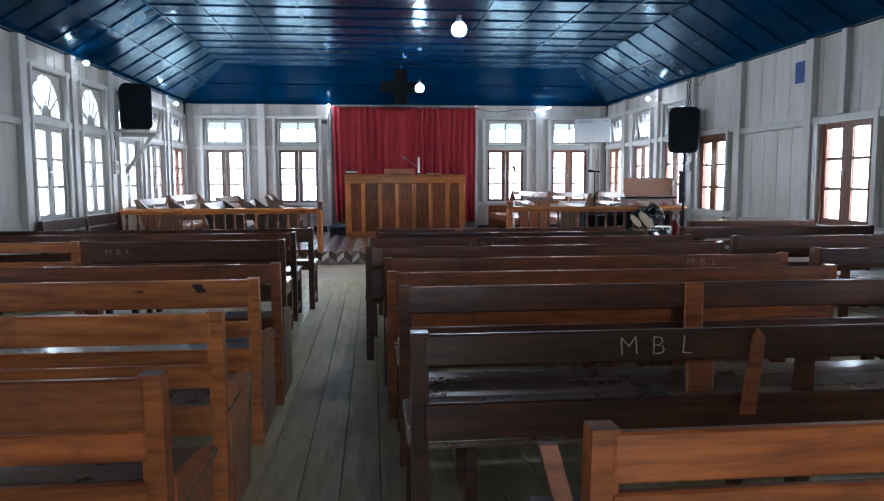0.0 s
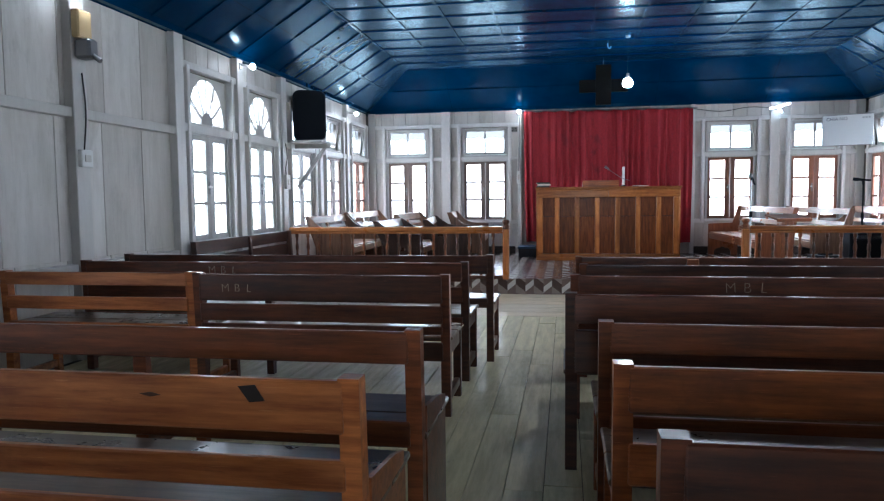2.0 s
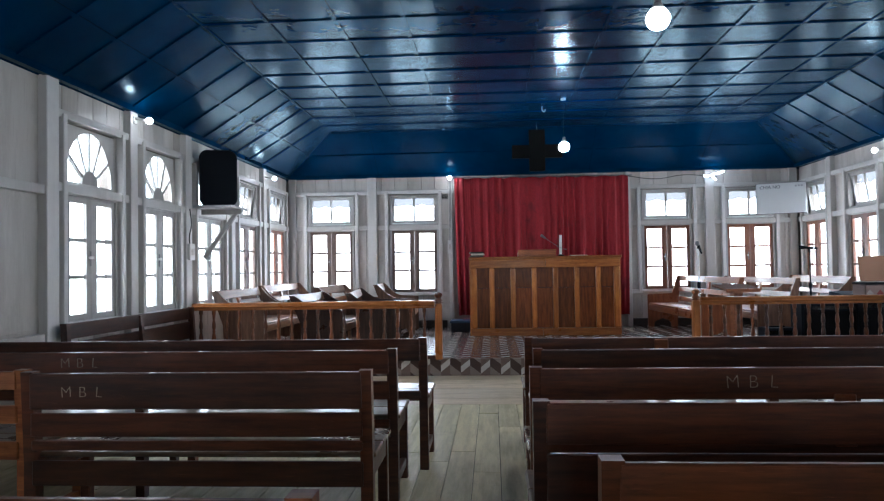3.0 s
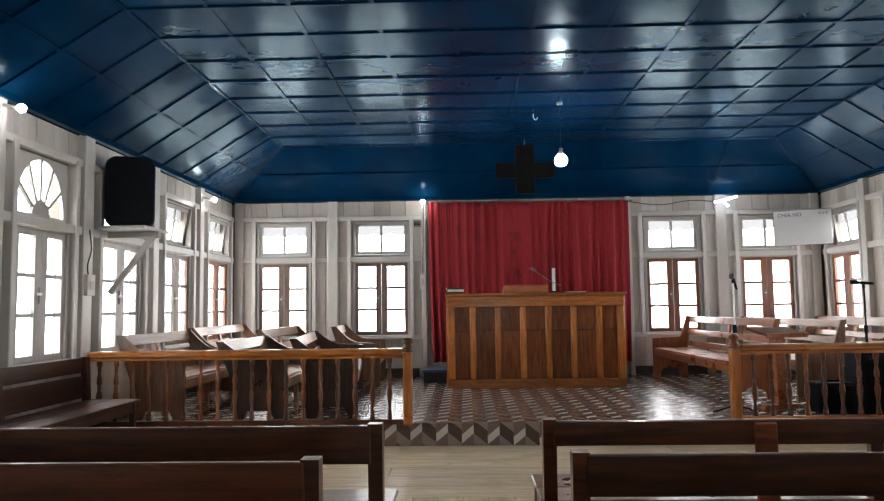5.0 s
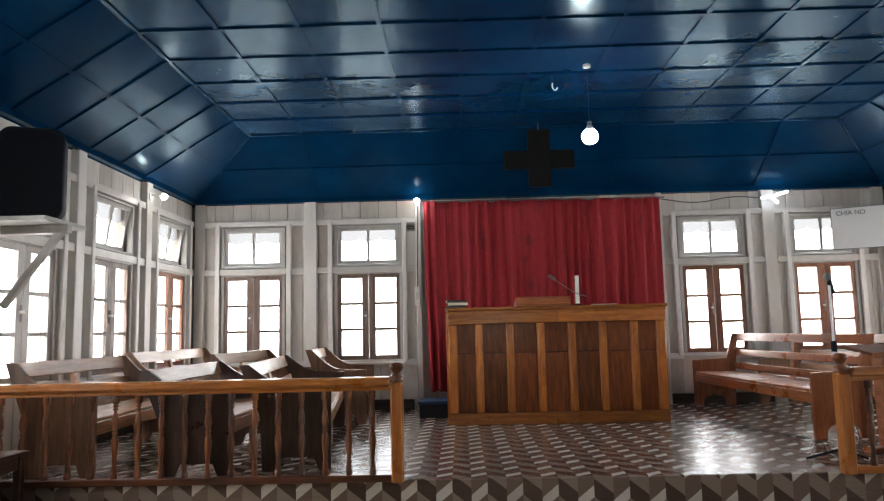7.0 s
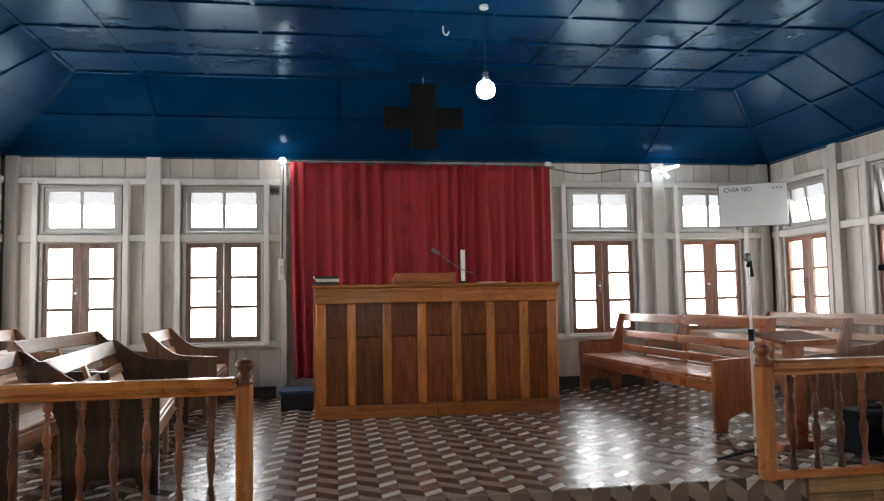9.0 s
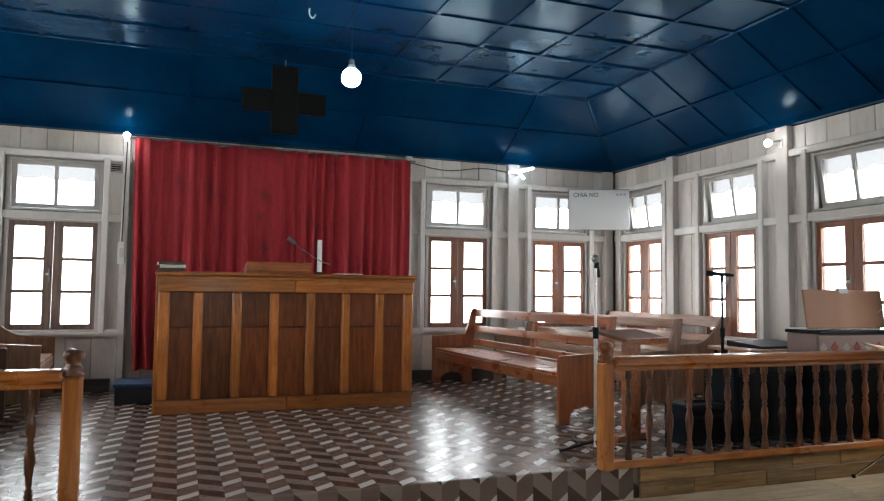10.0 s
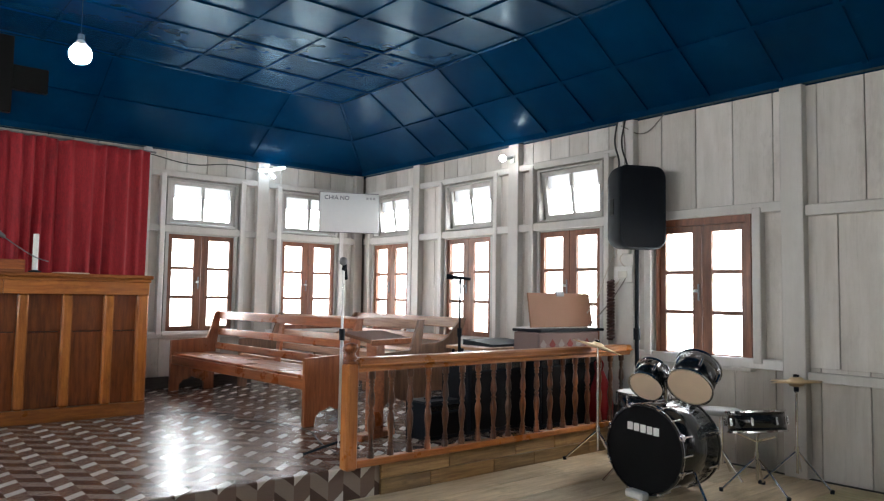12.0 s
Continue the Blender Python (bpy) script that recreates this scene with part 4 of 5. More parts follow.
part("lid", box(-0.175, 0.235, -0.235, 0.235, 0.15, 0.185, 0.006), BLUE_BOX, t)

SPIN = [(0.027, 0.0), (0.027, 0.06), (0.017, 0.066), (0.027, 0.078), (0.015, 0.09), (0.024, 0.10), (0.014, 0.112), (0.018, 0.16), (0.026, 0.215), (0.029, 0.25), (0.024, 0.285), (0.014, 0.312),
        (0.024, 0.325), (0.014, 0.338), (0.027, 0.375), (0.024, 0.42), (0.014, 0.465), (0.013, 0.475), (0.024, 0.486), (0.013, 0.496), (0.025, 0.507), (0.013, 0.518), (0.027, 0.53), (0.027, 0.60)]
SPIN_ME = bm_mesh("baluster", lathe([(q * 0.88, z) for q, z in SPIN], 12), SPINDLE, True)


def communion_rail(x_post, x_end, label):
    t = thing("railing", label, "railing", "rails along the platform edge", pose(0, PLAT_Y + 0.02 - 0.045, PLAT))
    s = 1 if x_end > x_post else -1
    part("newel_post", box(x_post - 0.042, x_post + 0.042, -0.045, 0.045, -0.01, 0.655, 0.012), RAIL_POST, t)
    part("newel_cap", lathe([(0.05, 0.655), (0.052, 0.665), (0.035, 0.675), (0.05, 0.69), (0.036, 0.705), (0.03, 0.72), (0.045, 0.74), (0.05, 0.755), (0.042, 0.775), (0.015, 0.785)], 16, pose(x_post, 0, 0)), SPINDLE, t, smooth=True)
    a, b = sorted((x_post + s * 0.042, x_end))
    part("handrail", box(a, b, -0.055, 0.055, 0.625, 0.69, 0.014), RAIL, t)
    part("rail_bead", box(a, b, -0.062, -0.0555, 0.640, 0.652, 0.002), RAIL, t)
    part("under_rail", box(a, b, -0.03, 0.03, 0.60, 0.6245, 0.004), RAIL, t)
    part("bottom_rail", box(a, b, -0.035, 0.035, -0.002, 0.045, 0.006), RAIL if s > 0 else PEW, t)
    n = int((b - a) / 0.158)
    for i in range(n):
        x = x_post + s * (0.05 + (i + 0.75) * (b - a) / (n + 0.4))
        o = new("baluster", SPIN_ME)
        o.location = (x, 0, 0.022)
        o.parent = t
    return t


communion_rail(-1.46, -4.45, "orange varnished wooden railing with dark turned balusters")
communion_rail(1.525, 4.45, "orange varnished wooden railing with dark turned balusters beside drums")


def bench(m, L, H, material, label, D=0.52, arms=(True, True), curved=True, ends=None, lean=None):
    """A settle with slatted back and shaped ends; sits facing local -x, runs along local y, back top at the origin's line."""
    t = thing("bench", label, "bench", "benches on the platform", m)
    lean = lean or (0.13 if curved else 0.06)
    for k, y in enumerate((0.0, L)):
        if not arms[k]:
            continue
        s0, s1 = (y, y + 0.035) if k == 0 else (y - 0.035, y)
        if curved:
            out = [(-D, 0), (-D + 0.09, 0), (-D + 0.13, 0.1), (-0.16, 0.1), (-0.12, 0), (-0.02, 0), (0.0, 0.4), (lean + 0.02, H), (lean - 0.05, H)]
            out += [(lean - 0.05 - (0.20 + lean) * i / 6, H - (H - 0.60) * math.sin(math.pi / 2 * i / 6)) for i in range(1, 7)]
            out += [(-D, 0.585)]
        else:
            mid = -0.5 * D - 0.01
            out = [(-D, 0), (-D + 0.10, 0), (-D + 0.11, 0.075), (-D + 0.15, 0.115), (mid - 0.05, 0.125), (mid, 0.15), (mid + 0.05, 0.125), (-0.17, 0.115), (-0.13, 0.075), (-0.12, 0), (-0.01, 0), (0.0, 0.4), (0.06, H), (0.0, H), (-0.10, 0.58), (-D, 0.56)]
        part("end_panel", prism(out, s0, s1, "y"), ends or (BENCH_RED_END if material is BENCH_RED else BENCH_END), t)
    for z, h in ((H - 0.006, 0.115 if curved else 0.09), (H - 0.20, 0.075), (H - 0.36, 0.075)):
        tip = math.degrees(math.atan2(lean, H - 0.4))
        x = lean * (z - 0.4) / (H - 0.4)
        part("back_slat", box(-0.02, 0.002, 0.0355, L - 0.0355, -h, 0.0, 0.005, pose(x, 0, z, 0, tip, 0)), material, t)
    for a, b in ((-D + 0.02, -D + 0.25), (-D + 0.256, -0.03)):
        part("seat_plank", box(a, b, 0.0355, L - 0.0355, 0.395, 0.42, 0.006), material, t)
    part("apron", box(-D + 0.008, -D + 0.03, 0.036, L - 0.036, 0.30, 0.394, 0.006), material, t)
    foot = 0.0 if curved else 0.30
    part("back_post", prism([(0.004, foot), (0.04, foot), (0.044, 0.4), (lean + 0.03, H - 0.03), (lean + 0.004, H - 0.03), (0.008, 0.4)], L / 2 - 0.035, L / 2 + 0.035), material, t)
    if curved:
        part("middle_leg", box(-D + 0.06, -D + 0.10, L / 2 - 0.03, L / 2 + 0.03, 0.0, 0.394, 0.004), material, t)
    return t


bench(pose(2.51, 10.65, PLAT, 0, 0, 2.5), 2.82, 0.885, BENCH_RED, "red-brown varnished wooden bench with slatted back on the platform", curved=False)
bench(pose(3.28, 10.75, PLAT, 0, 0, 2.0), 2.7, 0.865, BENCH, "worn brown wooden bench with slatted back behind another bench", curved=False)
bench(pose(4.17, 11.25, PLAT, 0, 0, -1.0), 2.2, 0.865, BENCH, "worn brown wooden bench beside the side windows")
# benches opposite, facing the other way
BL = "grey-brown worn wooden bench with curved ends and slatted back"
bench(pose(-2.80, 12.0, PLAT, 0, 0, 187), 2.42, 0.775, BENCH, BL, ends=BENCH_SHADED)
bench(pose(-2.66, 13.5, PLAT, 0, 0, 183), 1.25, 0.82, BENCH, "short worn wooden bench with curved ends near the curtain")
bench(pose(-3.32, 13.2, PLAT, 0, 0, 180), 2.0, 0.82, BENCH, BL)
bench(pose(-3.17, 11.0, PLAT, 0, 0, 180), 1.6, 0.76, BENCH, BL, ends=BENCH_SHADED)
bench(pose(-4.20, 13.45, PLAT, 0, 0, 180), 2.1, 0.85, BENCH, "worn wooden bench with slatted back below the side windows")
bench(pose(-4.17, 11.2, PLAT, 0, 0, 180), 1.75, 0.83, BENCH, "worn wooden bench with slatted back below the side windows")


# ---- curtain, cross, lamps ----
def curtain():
    x0, x1, zt, zb = -1.47, 1.60, 2.86, 0.40
    bm = bmesh.new()
    nx, nz = 260, 26
    grid = []
    for j in range(nz + 1):
        z = zt + (zb - zt) * j / nz
        row = []
        for i in range(nx + 1):
            s = i / nx
            ph = s * 2 * math.pi * 25 + 2.6 * math.sin(s * 11 + 0.7) + 1.3 * math.sin(s * 29 + 0.6 * j / nz)
            amp_f = 0.026 + 0.040 * noise.noise(Vector((s * 9, 0.3 * j / nz, 2.0))) ** 2 * 6
            calm = min(1.0, max(0.15, 0.75 + 1.6 * noise.noise(Vector((s * 5.5 + 3.1, 0.7 * j / nz, 5.0)))))
            fine = 0.010 * math.sin(s * 2 * math.pi * 74) * max(0.0, 1 - s * 3.2) * max(0.0, 1 - 1.6 * j / nz)
            fold = calm * min(amp_f, 0.055) * (math.sin(ph) + 0.35 * math.sin(2 * ph + 1)) + 0.028 * math.sin(s * 2 * math.pi * 7.3 + 1 + 0.9 * j / nz + 1.4 * math.sin(s * 13)) + fine + 0.012 * noise.noise(Vector((s * 22, 1.8 * j / nz, 9.0)))
            drop = 0.02 * math.sin(s * 40) * (j / nz) + (0.0 if j else 0.01 * math.sin(s * 60))
            gather = -0.05 * (j / nz) ** 2 * (s - 0.5) + 0.10 * (j / nz) ** 2 * max(0.0, 0.25 - s)
            row.append(bm.verts.new((x0 + (x1 - x0) * s + gather, Y1 - 0.12 + fold * (0.6 + 0.5 * j / nz), z + drop + 0.02 * (1 - s))))
        grid.append(row)
    for a, b in zip(grid, grid[1:]):
        for i in range(nx):
            bm.faces.new((a[i], a[i + 1], b[i + 1], b[i]))
    t = thing("curtain", "deep red gathered cloth curtain hanging on the end wall", "curtain")
    c = part("cloth", bm, CURTAIN, t, smooth=True)
    mod = c.modifiers.new("thickness", "SOLIDIFY")
    mod.thickness = 0.004
    part("curtain_rod", cyl((x0 - 0.08, Y1 - 0.07, zt + 0.035), (x1 + 0.08, Y1 - 0.07, zt + 0.012), 0.012), GREY_METAL, t)


curtain()
t = thing("cross", "plain black wooden cross hanging below the ceiling", "cross", at=pose(-0.05, 12.55, 3.185))
part("upright", box(-0.13, 0.13, -0.04, 0.04, -0.34, 0.34, 0.006), CROSS_MAT, t)
part("crossbar", box(-0.41, -0.13, -0.039, 0.039, -0.125, 0.09, 0.006), CROSS_MAT, t)
part("crossbar", box(0.13, 0.41, -0.039, 0.039, -0.125, 0.09, 0.006), CROSS_MAT, t)
part("hanger", cyl((0, 0, 0.34), (0, 0, 0.43), 0.006, seg=8), GREY_METAL, t)


def bulb_profile(r):
    return [(max(0.02 * r, r * math.sin(math.pi * k / 10) ** 0.7), -r * 0.92 * math.cos(math.pi * k / 10)) for k in range(11)]


def pendant(x, y, z, r=0.072):
    t = thing("pendant_lamp", "lit white bulb hanging on a thin cord", "lamp", "hanging bulbs", pose(x, y, z))
    part("bulb", lathe(bulb_profile(r), 24), BULB, t, smooth=True)
    part("housing", lathe([(r * 0.58, r * 0.82), (r * 0.60, r * 0.90), (r * 0.45, r * 1.15), (r * 0.30, r * 1.38)], 24), WHITE, t, "white plastic bulb housing", smooth=True)
    part("socket", cyl((0, 0, r * 1.35), (0, 0, r * 1.35 + 0.04), 0.022), GREY_METAL, t)
    part("cord", cyl((0, 0, r * 1.35 + 0.035), (0, 0, FLAT - z - 0.02), 0.0025, seg=6), CABLE, t)
    part("ceiling_rose", cyl((0, 0, FLAT - z - 0.03), (0, 0, FLAT - z), 0.035), WHITE, t)


t = thing("ceiling_hook", "small metal hook screwed into the ceiling", "hook", at=pose(-0.06, 11.1, FLAT - 0.09))
wire("hook", [(0, 0, 0.075), (0, 0, 0.03), (0.025, 0, 0.0), (0.05, 0, 0.03)], 0.006, WHITE, t)
pendant(0.20, 10.67, 2.92)
pendant(0.245, 5.26, 2.81)


def wall_lamp(side, u, z, reach=0.16):
    t = thing("wall_lamp", "lit white bulb in a holder on a wall post", "lamp", "bulbs on the wall posts", WALLS[side] @ pose(u, 0.028, z))
    part("backplate", box(-0.03, 0.03, 0.0, 0.015, -0.03, 0.05), WHITE, t)
    holder = part("holder", cyl((0, 0.012, 0.03), (0, reach - 0.03, 0.0), 0.016), WHITE, t)
    part("bulb", lathe(bulb_profile(0.034), 14, pose(0, reach, 0, 100, 0, 0)), WALL_BULB, holder, smooth=True)


for side, u, z in (("west", -7.9, 2.85), ("west", -12.2, 2.78), ("west", -5.0, 2.9), ("east", 10.72, 2.77), ("north", 1.55, 2.89)):
    wall_lamp(side, u, z)
t = thing("tube_lamp", "lit three-arm white lamp on the end wall post", "lamp", at=pose(3.05, 13.60, 2.84))
part("holder", cyl((0, 0.04, -0.03), (0, -0.06, -0.02), 0.025), WHITE, t)
for a, b in (((-0.02, -0.06, -0.01), (0.19, -0.09, 0.05)), ((-0.02, -0.06, -0.01), (-0.15, -0.09, -0.03)), ((0, -0.06, -0.02), (0.05, -0.1, -0.1))):
    part("blade", cyl(a, b, 0.016), TUBE, t)


# ---- loudspeakers and boards ----
def rounded(w, h, r, k=5):
    """Outline of an upright rectangle with round corners, as (x, z)."""
    out = []
    for cx, cz, a0 in ((w / 2 - r, h - r, 0), (-w / 2 + r, h - r, 90), (-w / 2 + r, r, 180), (w / 2 - r, r, 270)):
        out += [(cx + r * math.cos(radians(a0 + 90 * i / k)), cz + r * math.sin(radians(a0 + 90 * i / k))) for i in range(k + 1)]
    return out


def speaker_box(t, w, d, h):
    bm = bmesh.new()
    flat = rounded(w, h, 0.10, 8)
    rings = []
    for y, s in ((0.004, 0.90), (0.0, 0.93), (0.010, 0.975), (0.04, 1.0), (d * 0.55, 0.985), (d * 0.8, 0.88), (d * 0.95, 0.72), (d, 0.62)):
        rings.append([bm.verts.new((x * s, y, h / 2 + (z - h / 2) * (0.5 + 0.5 * s))) for x, z in flat])
    n = len(flat)
    for a, b in zip(rings, rings[1:]):
        for i in range(n):
            bm.faces.new((a[i], a[(i + 1) % n], b[(i + 1) % n], b[i]))
    bm.faces.new(rings[-1])
    bm.faces.new(rings[0][::-1])
    cab = part("cabinet", bm, BLACK, t, smooth=True)
    part("grille", prism([(x * 0.88, 0.03 + z * (1 - 0.06 / h)) for x, z in flat], 0.0035, 0.010), plain("grille", (0.0045, 0.0065, 0.0105), 0.7, 0, 0, 0.3, 0.15), cab)
    part("grip", box(-w / 2 - 0.004, -w / 2 + 0.01, d * 0.3, d * 0.5, h * 0.4, h * 0.6, 0.006), HEAD_BLACK, cab)


t = thing("loudspeaker", "black loudspeaker on a tall pole stand", "loudspeaker", at=pose(4.225, 8.90, 1.725, 0, 0, -24))
speaker_box(t, 0.46, 0.31, 0.72)
t = thing("speaker_stand", "black pole stand holding a loudspeaker", "stand", at=pose(4.30, 9.02, 0))
part("pole", cyl((0, 0, 0.05), (0, 0, 1.74), 0.019), BLACK, t)
part("collar", cyl((0, 0, 0.95), (0, 0, 1.05), 0.03), BLACK, t)
for a in (0.6, 2.7, 4.8):
    part("leg", cyl((0.02 * math.cos(a), 0.02 * math.sin(a), 0.55), (0.24 * math.cos(a), 0.24 * math.sin(a), 0.01), 0.012, seg=8), BLACK, t)
t = thing("loudspeaker", "black loudspeaker on a wooden wall bracket", "loudspeaker", at=pose(-4.23, 9.50, 2.10, 0, 0, 22))
speaker_box(t, 0.46, 0.36, 0.71)
t = thing("speaker_bracket", "grey timber shelf bracket carrying a loudspeaker", "bracket", at=pose(-X, 9.62, 0))
part("shelf", box(0.03, 0.52, -0.28, 0.30, 2.065, 2.098, 0.004), SASH_GREY, t)
part("beam", box(0.03, 0.55, -0.03, 0.03, 2.0, 2.064, 0.004), SASH_GREY, t)
part("brace", box(-0.025, 0.025, -0.025, 0.025, 0.0, 0.72, 0.004, pose(0.055, 0, 1.45, 0, 37, 0)), SASH_GREY, t)
t = thing("whiteboard", "white marker board hung across the corner", "whiteboard", at=pose(4.16, 13.42, 2.39, 0, 0, -26))
part("panel", box(-0.39, 0.39, -0.008, 0.008, -0.26, 0.26, 0.003), BOARD, t)
part("frame", box(-0.40, 0.40, 0.0081, 0.02, -0.27, 0.27, 0.003), GREY_METAL, t)
lettering("marker_writing", "CHIA NO", 0.078, pose(-0.17, -0.0095, 0.17) @ FLIP, INK, t, bold=0.0008)
for i in range(3):
    part("writing_bar", box(0.22 + 0.045 * i, 0.25 + 0.045 * i, -0.0095, -0.008, 0.185, 0.215, 0), plain("faint_ink", (0.42, 0.44, 0.46), 0.6), t)
for z, off in ((-0.18, 0.1), (0.22, 0.1)):
    part("strut", box(-0.36, -0.33, 0.021, 0.07, z - 0.015, z + 0.015, 0.002), GREY_METAL, t)
t = thing("notice", "small blue framed notice hung on the wall", "notice", at=WALLS["east"] @ pose(6.37, -0.045, 2.6))
part("card", box(-0.11, 0.11, 0.0, 0.02, -0.13, 0.13, 0.003), BLUE_CARD, t)
part("frame", box(-0.125, 0.125, -0.004, 0.012, -0.145, 0.145, 0.003), WHITE, t)


# ---- switches and wiring ----
def socket_box(side, u, z, w, h, label="white electrical switch box screwed to the wall"):
    t = thing("switch_box", label, "switch", "", WALLS[side] @ pose(u, 0.028, z))
    part("cover", box(-w / 2, w / 2, 0, 0.04, -h / 2, h / 2, 0.006), WHITE, t)
    part("switch", box(-w / 4, w / 4, 0.04, 0.048, -h / 5, h / 5, 0.002), SWITCH, t)
    return t


socket_box("west", -9.24, 1.52, 0.14, 0.20)
socket_box("west", -5.0, 1.62, 0.14, 0.14)
socket_box("east", 9.28, 1.78, 0.13, 0.15)
socket_box("east", 9.28, 1.52, 0.20, 0.15)
socket_box("north", 1.57, 1.66, 0.07, 0.24)
for side, pts in (("west", [(-9.24, 0.035, 2.05), (-9.27, 0.04, 1.85), (-9.21, 0.04, 1.7), (-9.24, 0.035, 1.6)]), ("east", [(9.3, 0.035, 2.95), (9.27, 0.045, 2.6), (9.3, 0.04, 2.2), (9.26, 0.04, 1.85)]),
                  ("east", [(9.24, 0.06, 1.5), (9.4, 0.12, 1.25), (9.5, 0.2, 1.1), (9.55, 0.3, 1.0)]), ("west", [(-5.02, 0.035, 2.3), (-5.04, 0.04, 2.0), (-5.0, 0.04, 1.68)]), ("north", [(1.55, 0.035, 2.85), (1.56, 0.04, 2.3), (1.57, 0.035, 1.78)]),
                  ("north", [(-1.62, 0.03, 2.86), (-2.1, 0.03, 2.80), (-2.6, 0.03, 2.86), (-3.0, 0.03, 2.83)]), ("east", [(9.32, 0.035, 2.9), (9.1, 0.0, 2.8), (8.95, -0.02, 2.9), (8.9, -0.03, 2.96)])):
    m = WALLS[side]
    tagged(wire("wall_cable", [m @ Vector(p) for p in pts], 0.006, CABLE if side != "east" else plain("grey_cable", (0.22, 0.20, 0.18), 0.6)), "thin electric cable running down a wall post", "cable")
for pts in ([(9.36, 0.035, 2.96), (9.38, 0.05, 2.75), (9.34, 0.04, 2.55), (9.36, 0.06, 2.42)], [(9.27, 0.04, 2.96), (9.30, 0.055, 2.72), (9.24, 0.05, 2.5), (9.22, 0.08, 2.4)]):
    tagged(wire("speaker_cable", [WALLS["east"] @ Vector(p) for p in pts], 0.008, CABLE), "dark cable hanging down from the ceiling", "cable")
PALE_CABLE = plain("pale_cable", (0.50, 0.45, 0.38), 0.6)
for pts in ([(9.36, 0.05, 1.75), (9.44, 0.09, 1.55), (9.50, 0.16, 1.3), (9.58, 0.3, 1.08)], [(9.30, 0.06, 1.50), (9.40, 0.10, 1.30), (9.38, 0.09, 1.12), (9.42, 0.12, 0.95)], [(9.25, 0.05, 1.74), (9.30, 0.08, 1.66), (9.25, 0.06, 1.58)]):
    tagged(wire("plug_cable", [WALLS["east"] @ Vector(p) for p in pts], 0.005, PALE_CABLE), "pale cable looping from a wall socket", "cable")
# Dark slatted rectangle drawn for the shade in a small wall recess.
t = thing("vent", "dark slatted rectangle added for a shaded recess beside the curtain", "vent", at=WALLS["north"] @ pose(1.66, -0.046, 2.575))
part("frame", box(-0.07, 0.07, -0.004, 0.010, -0.05, 0.05, 0.003), SASH_GREY, t)
part("opening", box(-0.055, 0.055, 0.0101, 0.0115, -0.036, 0.036, 0.0), plain("dark_recess", (0.02, 0.018, 0.016), 0.9), t)
for k in range(3):
    part("slat", box(-0.055, 0.055, 0.0116, 0.016, -0.028 + 0.024 * k, -0.022 + 0.024 * k, 0.001), SASH_GREY, t)
t = thing("wall_fixture", "cream junction box over a dark lamp bracket on a wall post", "fixture", at=WALLS["west"] @ pose(-5.0, 0.028, 2.5))
part("box", box(-0.085, 0.085, 0, 0.07, 0.06, 0.28, 0.012), CREAM, t)
part("bracket", box(-0.06, 0.06, 0, 0.14, -0.10, 0.055, 0.02), GREY_METAL, t)
part("arm", cyl((0, 0.1, -0.05), (0, 0.19, -0.12), 0.02), GREY_METAL, t)


# ---- microphones, music stand, amplifiers, keyboard ----
PALE_CHROME = plain("satin_chrome", (0.66, 0.66, 0.66), 0.28, 0.95)


def mic_stand(x, y, h, boom, label, turn=0, metal=None, level=False):
    t = thing("microphone_stand", label, "microphone stand", "microphone stands", pose(x, y, PLAT, 0, 0, turn))
    metal = metal or PALE_CHROME
    part("pole", cyl((0, 0, 0.06), (0, 0, h * 0.62), 0.013), metal, t)
    part("inner_pole", cyl((0, 0, h * 0.62), (0, 0, h - 0.03), 0.009), metal, t)
    part("clutch", cyl((0, 0, h * 0.60), (0, 0, h * 0.66), 0.02), BLACK, t)
    for k in range(3):
        a = 2.1 * k + 0.4
        part("leg", cyl((0, 0, 0.10), (0.24 * math.cos(a), 0.24 * math.sin(a), 0.012), 0.009, seg=8), BLACK, t)
    part("clip", cyl((0, 0, h - 0.04), (0, -0.02, h), 0.014), BLACK, t)
    if level:
        part("microphone_body", cyl((0.09, 0.0, h + 0.005), (-0.06, 0.0, h + 0.02), 0.012, 0.017), BLACK, t)
        part("microphone_head", cyl((-0.06, 0.0, h + 0.02), (-0.12, 0.0, h + 0.026), 0.024, 0.022), BLACK, t)
        part("cable_clutch", cyl((0.0, 0, h * 0.40), (0.02, 0, h * 0.52), 0.022), BLACK, t)
        return t
    part("microphone_body", cyl((0.05, 0.04, h - 0.10 + boom), (0.0, -0.01, h + boom * 0.5), 0.011, 0.016), BLACK, t)
    part("microphone_head", lathe([(0.008, -0.03), (0.024, -0.02), (0.028, 0.0), (0.022, 0.02), (0.008, 0.028)], 12, pose(-0.015, -0.02, h + 0.02 + boom * 0.5)), GREY_METAL, t, smooth=True)
    return t


mic_stand(1.66, 9.55, 1.30, 0.0, "chrome microphone stand beside the railing post")
t = mic_stand(3.17, 10.05, 1.24, 0.06, "black microphone stand among the instruments", -35, BLACK, True)
STAND_TOP = plain("brown_stand_top", (0.14, 0.06, 0.035), 0.75, 0, 0, 0.3, 0.2)
t = thing("music_stand", "brown wooden music stand with a sloping top", "music stand", at=pose(2.22, 9.95, PLAT, 0, 0, 15))
part("top", box(-0.24, 0.24, -0.15, 0.15, 0.0, 0.025, 0.005, pose(0, 0, 0.76, 10, 0, 0)), STAND_TOP, t)
part("ledge", box(-0.24, 0.24, -0.165, -0.15, -0.005, 0.04, 0.003, pose(0, 0, 0.75, 10, 0, 0)), BENCH_RED, t)
